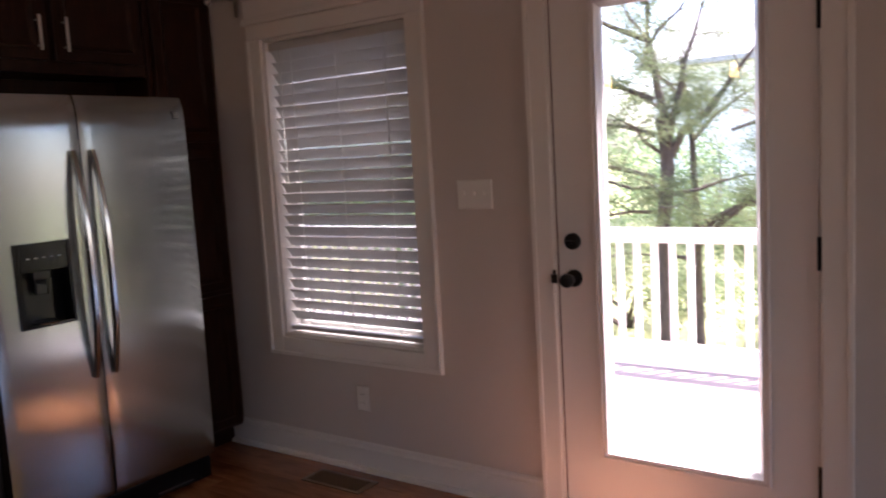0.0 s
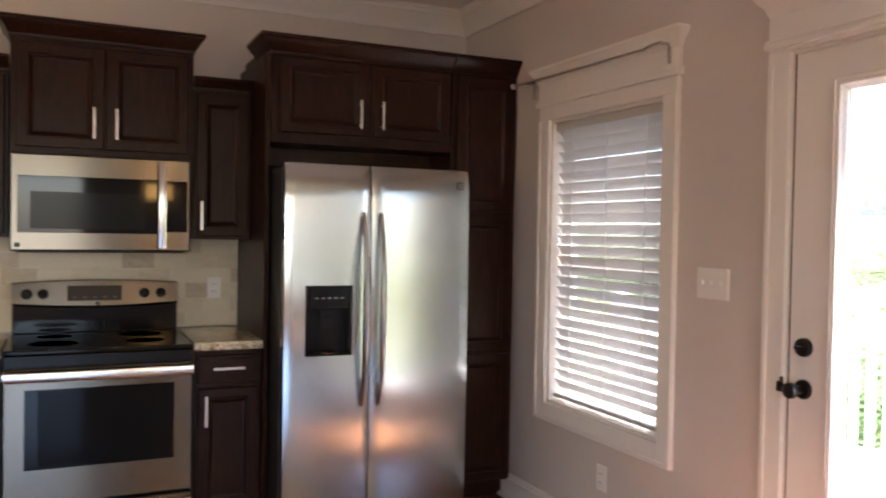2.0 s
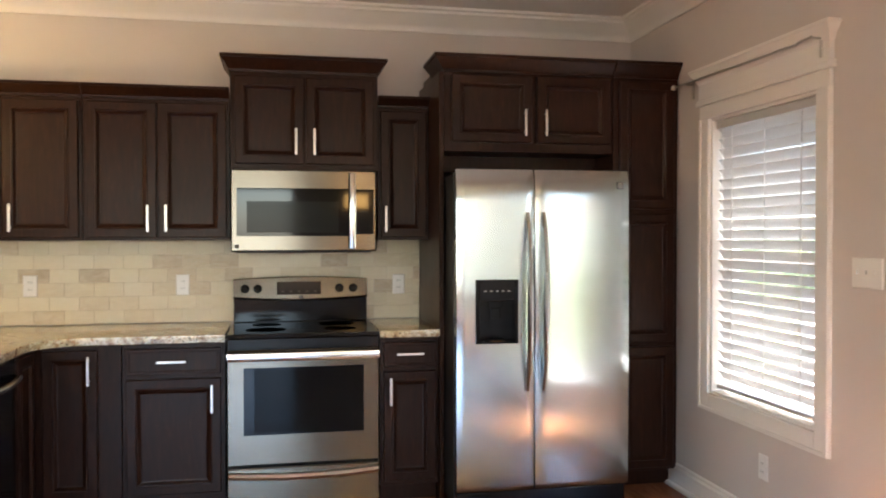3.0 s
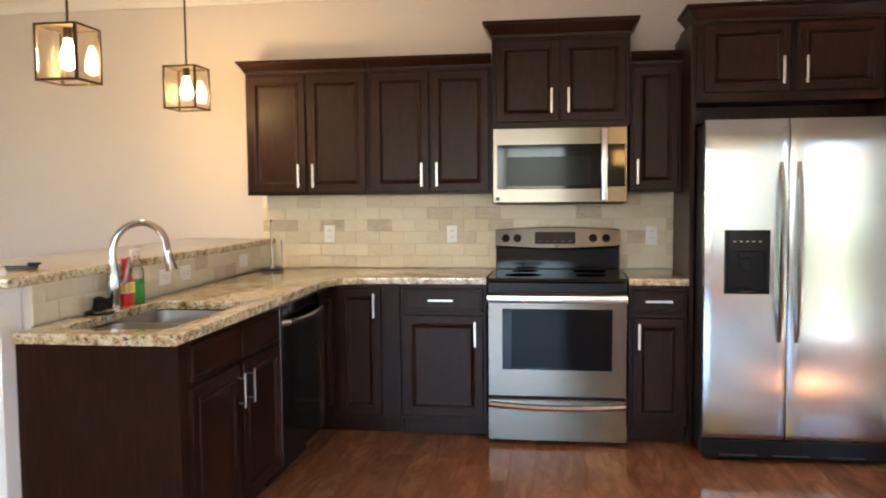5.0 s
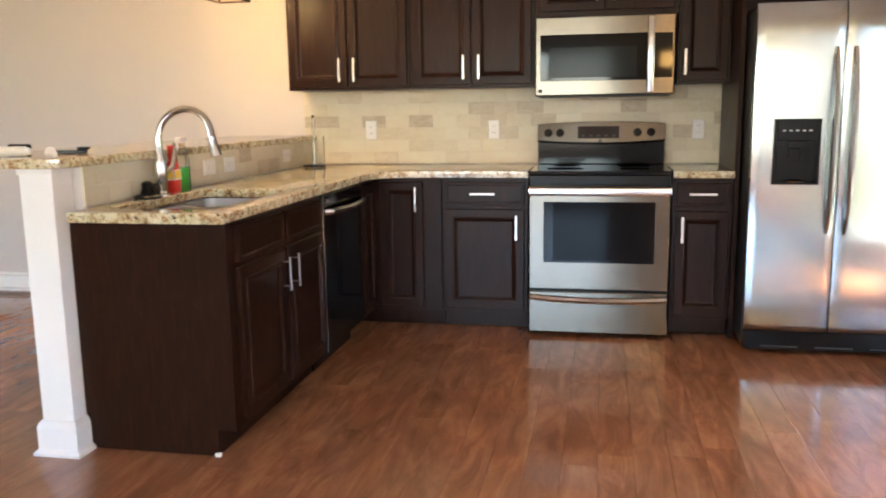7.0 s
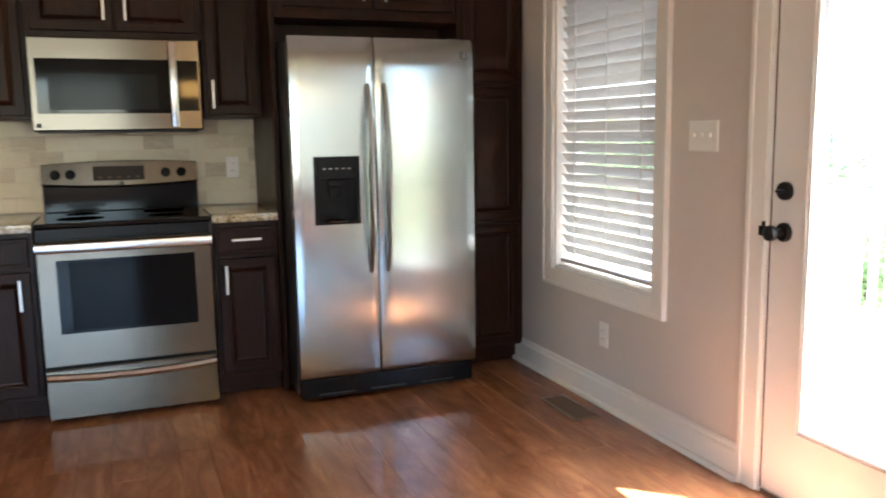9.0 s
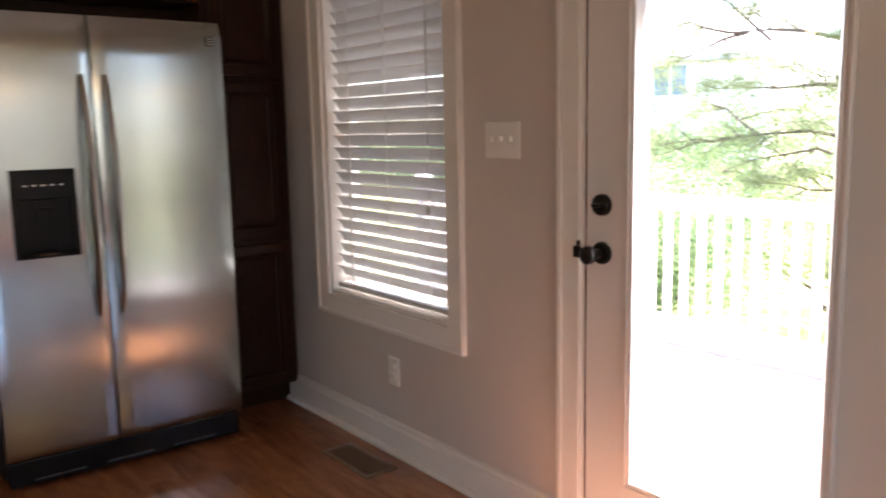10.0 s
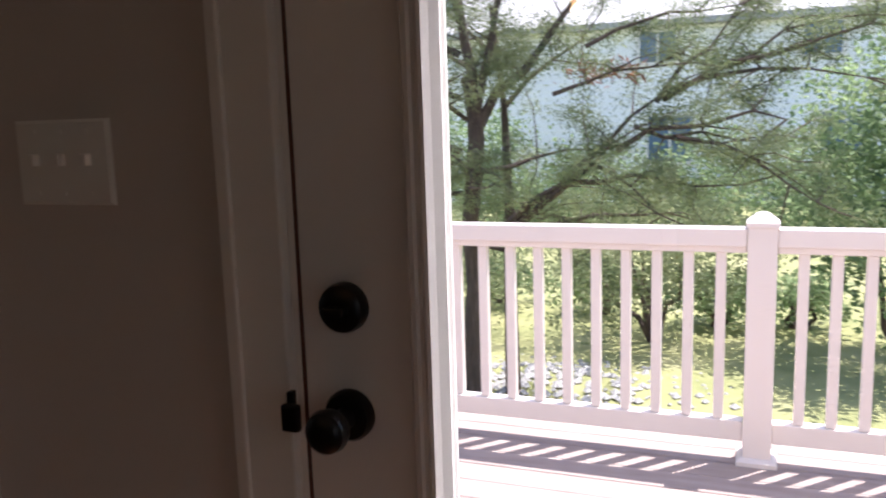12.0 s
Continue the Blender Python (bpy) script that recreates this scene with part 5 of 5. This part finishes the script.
def tree(label, trunk, limbs, leaf, seed, leaf_size, per_clump, spread, twig_gap=0.35, parent_name="tree", thin=0.28, bare=0.08):
    rng = random.Random(seed)
    t = thing(parent_name, label, "tree", Matrix.Translation(trunk[0][0]))
    inv = t.matrix_world.inverted()
    loc = lambda pts: [inv @ Vector(p) for p in pts]
    bm = bmesh.new()
    tube(bm, loc([p for p, _ in trunk]), [r for _, r in trunk], 12)
    for v in bm.verts:
        q = v.co * 6
        v.co += Vector((noise.noise(q), noise.noise(q + Vector((7, 3, 1))), 0)) * 0.012
    part("trunk", bm, BARK, t, smooth=True)
    centres = []
    for a, b, r0, sag in limbs:
        n = max(4, int((Vector(b) - Vector(a)).length / 0.3))
        pts = limb_points(a, b, sag, n, rng, 0.035)
        bm = bmesh.new()
        tube(bm, loc(pts), [r0 * (1 - 0.8 * k / n) for k in range(n + 1)], 7)
        for k in range(1, n + 1):
            for _ in range(2):
                if rng.random() < 0.12:
                    continue
                d = (pts[k] - pts[k - 1]).normalized()
                side = Vector((rng.gauss(0, 1), rng.gauss(0, 1), rng.gauss(0.1, 0.7))).normalized()
                end = pts[k] + (d * 0.5 + side).normalized() * rng.uniform(0.25, 0.75)
                tw = limb_points(pts[k], end, 0.03, 3, rng, 0.02)
                tube(bm, loc(tw), [0.010, 0.007, 0.005, 0.003], 4)
                if k / n > bare:
                    centres += [inv @ tw[2], inv @ tw[3]]
                    if rng.random() < 0.5:
                        centres.append(inv @ tw[1])
        part("limb", bm, BARK, t, smooth=True)
    sprays("crown", centres, per_clump, spread, leaf_size, leaf, t, thin=thin)
    return t


G = GROUND
cedar_limbs = [
    ((6.5, -0.45, 1.3), (5.6, -0.2, 1.7), 0.025, 0.1), ((6.5, -0.45, 0.7), (5.7, -0.7, 0.8), 0.022, 0.1), ((6.5, -0.4, 2.2), (5.6, -0.5, 2.7), 0.025, 0.1), ((6.5, -0.3, 3.0), (5.7, -0.1, 3.3), 0.025, 0.1),
    ((6.1, 0.6, 2.1), (5.8, 1.6, 2.9), 0.02, 0.05), ((6.1, 0.7, 1.15), (6.6, 1.9, 1.6), 0.02, 0.05), ((6.0, 0.8, 2.2), (6.4, 2.2, 1.9), 0.02, 0.05), ((6.5, -0.4, 1.5), (6.2, 1.2, 1.6), 0.03, 0.1), ((6.5, -0.4, 0.9), (6.4, 1.3, 0.75), 0.025, 0.1),
    ((6.56, -0.56, 1.25), (6.4, -1.75, 2.65), 0.055, 0.0), ((6.4, -1.75, 2.65), (6.3, -2.6, 3.4), 0.04, 0.1),
    ((6.5, -0.50, 1.45), (6.5, -0.25, 3.6), 0.06, 0.0), ((6.5, -0.55, 1.40), (6.7, -0.95, 3.2), 0.05, 0.0),
    ((6.7, -0.75, 0.25), (6.5, -2.25, 1.42), 0.050, 0.05), ((6.5, -2.25, 1.42), (6.3, -3.6, 2.0), 0.03, 0.05),
    ((6.7, -0.78, 0.15), (6.2, -1.9, 1.0), 0.045, 0.05), ((6.2, -1.9, 1.0), (6.0, -3.3, 1.25), 0.03, 0.08),
    ((6.4, -1.45, 0.72), (6.0, -2.9, 0.68), 0.028, 0.05), ((6.5, -2.0, 1.2), (6.6, -3.2, 1.05), 0.022, 0.0),
    ((6.5, -0.4, 1.0), (6.1, 0.9, 1.15), 0.035, 0.10), ((6.1, 0.9, 1.15), (5.9, 1.9, 0.95), 0.02, 0.05),
    ((6.5, -0.4, 1.9), (6.0, 0.9, 2.2), 0.035, 0.1), ((6.0, 0.9, 2.2), (5.8, 1.7, 2.3), 0.02, 0.05),
    ((6.5, -0.3, 2.6), (6.0, 0.9, 3.1), 0.035, 0.1), ((6.5, -0.3, 2.4), (6.2, -1.3, 3.3), 0.03, 0.0),
    ((6.5, -0.4, 0.6), (6.2, 0.5, 0.45), 0.025, 0.05), ((6.5, -0.25, 3.3), (6.1, 0.5, 3.9), 0.03, 0.0), ((6.5, -0.25, 3.3), (6.6, -0.9, 4.1), 0.03, 0.0),
    ((6.5, -0.5, 0.8), (7.4, -1.6, 0.9), 0.03, 0.05), ((6.9, -0.9, 0.2), (7.2, -2.6, 0.3), 0.03, 0.1), ((6.6, -0.6, 1.6), (7.6, 0.6, 2.1), 0.03, 0.1),
    ((6.3, -1.6, 0.9), (5.7, -2.6, 0.35), 0.02, 0.05), ((6.4, -2.2, 1.4), (6.9, -3.0, 2.3), 0.025, 0.0), ((6.2, -2.4, 1.1), (5.9, -3.5, 0.6), 0.02, 0.1), ((6.4, -2.3, 1.5), (6.3, -3.7, 1.55), 0.025, 0.1), ((6.4, -1.6, 1.9), (6.4, -2.9, 2.1), 0.022, 0.1), ((6.4, -1.3, 1.5), (6.5, -2.4, 1.75), 0.022, 0.05), ((6.3, -2.8, 1.7), (6.4, -4.2, 1.9), 0.02, 0.05)]
tree("shaggy-barked cedar tree with forked trunk and feathery needles beyond the railing", [((6.55, -0.42, G - 0.1), 0.11), ((6.50, -0.44, -0.9), 0.092), ((6.54, -0.48, -0.3), 0.085), ((6.52, -0.45, 0.3), 0.08), ((6.55, -0.50, 0.8), 0.084), ((6.53, -0.53, 1.1), 0.08), ((6.55, -0.51, 1.35), 0.078), ((6.5, -0.45, 1.7), 0.05)], cedar_limbs, NEEDLE, 3, 0.046, 170, 0.085, parent_name="cedar_tree", thin=0.10)
tree("slim dark cedar trunk with sparse foliage behind the railing", [((6.85, -0.76, G - 0.1), 0.08), ((6.88, -0.74, -0.4), 0.062), ((6.84, -0.75, 0.4), 0.05), ((6.9, -0.70, 1.4), 0.035), ((7.0, -0.55, 2.4), 0.02)],
     [((6.9, -0.7, 1.4), (7.4, -1.6, 2.3), 0.03, 0.0), ((6.9, -0.65, 1.8), (7.5, 0.3, 2.7), 0.03, 0.0), ((6.85, -0.74, 0.4), (7.3, -2.0, 0.0), 0.025, 0.1), ((6.85, -0.74, 0.0), (7.3, 0.6, -0.1), 0.025, 0.1)], NEEDLE, 9, 0.042, 170, 0.11, parent_name="cedar_tree", thin=0.13)
bm = bmesh.new()
rust = thing("dead_spray", "rust-brown dead cedar spray caught in the branches", "dead foliage", Matrix.Translation((6.45, -1.55, 1.66)))
sprays("needles", [(0.08 * k, -0.10 * k, 0.01 * k) for k in range(5)], 40, 0.07, 0.09, RUST, rust, thin=0.1)


def shrub(name, label, at, rx, ry, rz, clumps, leaf, seed, size=0.09, per=26, spread=0.16, thin=0.32):
    rng = random.Random(seed)
    s = thing(name, label, "shrub" if rz < 2.4 else "tree", Matrix.Translation(at))
    bm = bmesh.new()
    for _ in range(5):
        e = Vector((rng.gauss(0, rx * 0.4), rng.gauss(0, ry * 0.4), rz * rng.uniform(0.8, 1.4)))
        tube(bm, limb_points((rng.gauss(0, 0.05), rng.gauss(0, 0.05), -0.1), e, 0.05, 5, rng, 0.04), [0.05, 0.04, 0.032, 0.025, 0.018, 0.01], 6)
    part("stem", bm, BARK, s, smooth=True)
    cs = []
    for _ in range(clumps):
        u, v = rng.uniform(0, 2 * math.pi), rng.uniform(-0.75, 1)
        r = rng.uniform(0.45, 1.0) * (1 + 0.25 * math.sin(3 * u + seed))
        h = math.sqrt(max(0.0, 1 - v * v))
        cs.append((rx * r * h * math.cos(u), ry * r * h * math.sin(u), rz * (1 + r * v)))
    sprays("crown", cs, per, spread, size, leaf, s, thin=thin)
    return s


shrub("broadleaf_tree", "bright green broad-leaved tree at the lawn edge", (9.3, -4.6, G), 1.3, 1.4, 1.85, 250, LEAF, 5, 0.075, 55, 0.2)
shrub("broadleaf_tree", "bright green broad-leaved tree at the lawn edge", (10.8, -6.9, G), 1.7, 1.7, 2.2, 260, LEAF, 6, 0.08, 55, 0.22)
shrub("evergreen_shrub", "dense dark evergreen shrub behind the railing", (9.2, -1.9, G), 1.2, 1.5, 0.95, 220, NEEDLE, 7, 0.065, 55, 0.17, 0.2)
shrub("evergreen_shrub", "dense dark evergreen shrub behind the railing", (9.4, 1.2, G), 1.3, 1.6, 0.85, 200, NEEDLE, 8, 0.065, 55, 0.17, 0.2)
shrub("evergreen_shrub", "dense dark evergreen shrub behind the railing", (9.0, 4.3, G), 1.5, 1.9, 1.0, 220, LEAF, 11, 0.065, 55, 0.18)
shrub("evergreen_shrub", "low leafy green shrub by the deck", (6.6, 2.4, G), 1.0, 1.1, 0.95, 170, LEAF, 12, 0.065, 55, 0.15)
for k, (x, y, r) in enumerate(((10.6, -1.0, 0.45), (10.3, -2.6, 0.4), (10.4, -3.6, 0.42), (10.8, 0.6, 0.45))):
    shrub("lawn_shrub", "low yellow-green sunlit shrub at the lawn edge", (x, y, G), r * 1.3, r * 1.6, r * 0.8, 60, LEAF, 20 + k, 0.08, 24, 0.12)

# far woodland
rng = random.Random(77)
cs = []
for k in range(1100):
    y = rng.uniform(-26, 34)
    x = 17 + rng.uniform(0, 4) + 0.05 * abs(y)
    top = 0.5 + 2.0 * noise.noise((y * 0.22, 2.0, 0)) + 1.2 * noise.noise((y * 0.7, 5.0, 0))
    cs.append((x, y, rng.uniform(G, max(G + 0.8, top + (1.2 if y > 3 else -0.2)))))
far = sprays("far_woods", cs, 110, 0.36, 0.11, LEAF, None, flat=0.8, thin=0.35)
tagged(far, "uneven green belt of trees behind the lawn", "woods", kind="stuff")

# pale gravel bed round the trunks
rng = random.Random(5)
bm = bmesh.new()
for _ in range(700):
    x, y = rng.gauss(7.4, 0.7), rng.gauss(-0.9, 0.9)
    r = rng.uniform(0.02, 0.06)
    z = GROUND + 0.25 * noise.noise((x * 0.15, y * 0.15, 0))
    vs = [bm.verts.new((x + dx * r, y + dy * r, z + dz * r * 0.7)) for dx, dy, dz in ((1, 0, 0), (0, 1, 0.1), (-1, 0.1, 0), (0.1, -1, 0), (0, 0, 1), (0, 0, -1))]
    for i in range(4):
        bm.faces.new((vs[i], vs[(i + 1) % 4], vs[4]))
        bm.faces.new((vs[(i + 1) % 4], vs[i], vs[5]))
tagged(part("gravel", bm, STONE), "pale stones scattered round the tree trunks", "stones", kind="stuff")


# ---- far houses ----
def house(label, m, length, deep, eave, windows):
    h = thing("house", label, "house", m)
    part("wall", boxes([(0, deep, -length / 2, length / 2, 0, eave)]), SIDING, h)
    bm = bmesh.new()
    n = int(eave / 0.22)
    for k in range(1, n):
        box(bm, -0.03, -0.002, -length / 2, length / 2, k * 0.22, k * 0.22 + 0.03)
    part("siding_laps", bm, SIDING, h)
    bm = bmesh.new()
    loft(bm, [[(-0.5, y, eave), (deep / 2, y, eave + deep * 0.28), (deep + 0.5, y, eave), (deep + 0.5, y, eave - 0.18), (-0.5, y, eave - 0.18)] for y in (-length / 2 - 0.4, length / 2 + 0.4)])
    part("roof", bm, ROOF, h)
    for y, z, w, t in windows:
        wn = part("window", boxes([(-0.10, -0.031, y - w / 2 - 0.1, y + w / 2 + 0.1, z - 0.1, z + t + 0.1)]), TRIM, h)
        for s in (-1, 1):
            part("pane", boxes([(-0.12, -0.101, y + s * w / 4 - w / 4 + 0.04, y + s * w / 4 + w / 4 - 0.04, z, z + t)]), PANE, wn)


house("pale blue two-storey house with twin windows beyond the trees", pose(26, -5.0, -1.6, 0, 0, 0), 24, 8, 5.75, [(4.9, 4.5, 1.15, 0.9), (0.2, 4.5, 1.1, 0.9), (-4.5, 4.5, 1.1, 0.9), (4.5, 1.4, 1.4, 1.4), (-0.5, 1.4, 1.4, 1.4), (-6.5, 1.4, 1.4, 1.4)])
house("pale two-storey house with white-framed windows beyond the shrubs", pose(21, 15.5, -1.8, 0, 0, 28), 10, 7, 5.3, [(-2.0, 1.7, 1.2, 1.1), (1.5, 1.7, 0.9, 1.1), (-2.0, 4.0, 1.2, 1.0), (1.8, 4.0, 1.2, 1.0)])

# ---- pieces: floor planks, tiles, deck boards ----
rng = random.Random(11)
plank_w = 0.127
lengths = (0.9, 1.2, 1.5)


def plank_mesh(w, length):
    bm = bmesh.new()
    b = 0.0008
    loft(bm, [[(i, i, z), (w - i, i, z), (w - i, length - i, z), (i, length - i, z)] for i, z in ((0.0002, -0.0115), (0.0002, -b), (b, 0.0))])
    return mesh_of("plank", bm, FLOORWOOD)


plank_data = {}


def lay_planks(x0, x1, y0, y1, width):
    out = []
    x = x0
    while x < x1 - 0.02:
        y = y0 - rng.uniform(0, 1.2)
        while y < y1:
            length = rng.choice(lengths)
            a, b = max(y, y0), min(y + length, y1)
            if b - a > 0.03:
                out.append((x, a, min(width, x1 - x), b - a))
            y += length
        x += width
    return out


near, far_planks = [], []
for x, y, w, length in lay_planks(-11.05, 0.0, -11.3, 0.0, plank_w):
    (near if x > -3.5 and y > -4.3 or (x > -5.4 and x < -4.0 and -3.2 < y) else far_planks).append((x, y, w, length))
near, far_planks = near[:300], far_planks + near[300:]
for x, y, w, length in near:
    key = (round(w, 3), round(length, 3))
    if key not in plank_data:
        plank_data[key] = plank_mesh(*key)
    p = new("plank", plank_data[key])
    p.parent = floor
    p.location = (x, y, random.uniform(-0.0003, 0.0003))
bm = bmesh.new()
for x, y, w, length in far_planks:
    loft(bm, [[(x + i, y + i, z), (x + w - i, y + i, z), (x + w - i, y + length - i, z), (x + i, y + length - i, z)] for i, z in ((0.0002, -0.0115), (0.0002, -0.0008), (0.0008, 0.0))])
ob = part("planks", bm, FLOORWOOD, floor)
ob["kind"] = "stuff"

boards = {}
x = 0.192
while x < 2.70:
    w = 0.137
    me = boards.setdefault(w, mesh_of("deck_board", boxes([(0, w, -5.2, 1.6, -0.087, DZ0)], 0.003, 1), DECK))
    o = new("deck_board", me)
    o.parent = deck
    o.location = (x, 0, random.uniform(-0.0008, 0.0008))
    x += w + 0.005

# travertine tiles in running bond
TW, TH, J = 0.1535, 0.075, 0.0016
splash = tagged(part("backsplash", boxes([(-3.950, -1.3515, -0.0065, -0.0005, 0.9155, 1.3795)]), GROUT), "tumbled beige travertine subway tile backsplash", "backsplash", kind="structure")
knee = tagged(part("knee_backsplash", boxes([(-3.9095, -3.9045, -2.449, -0.0075, 0.9155, 1.0675)]), GROUT), "tumbled beige travertine tile face of the knee wall", "backsplash", kind="structure")
tile_data = {}


def tile_mesh(w, h):
    bm = bmesh.new()
    loft(bm, [[(i, -d, i), (w - i, -d, i), (w - i, -d, h - i), (i, -d, h - i)] for i, d in ((0.0, 0.0), (0.0, 0.0035), (0.0012, 0.005))])
    return mesh_of("tile", bm, TILE)


def lay_tiles(parent, m, x0, x1, z0, z1):
    z, r = z0, 0
    while z < z1 - 0.01:
        h = min(TH, z1 - z)
        x = x0 - (TW / 2 if r % 2 else 0) 
        while x < x1 - 0.005:
            a, b = max(x, x0), min(x + TW, x1)
            if b - a > 0.012:
                key = (round(b - a, 3), round(h, 3))
                if key not in tile_data:
                    tile_data[key] = tile_mesh(*key)
                o = new("tile", tile_data[key])
                o.parent = parent
                o.matrix_local = m @ pose(a, random.uniform(-0.0006, 0.0006), z, 0, 0, 0)
            x += TW + J
        z += TH + J
        r += 1


lay_tiles(splash, pose(0, -0.0062, 0), -3.949, -1.353, 0.917, 1.379)
lay_tiles(knee, pose(-3.9048, 0, 0, 0, 0, 90), -2.450, -0.016, 0.917, 1.0665)
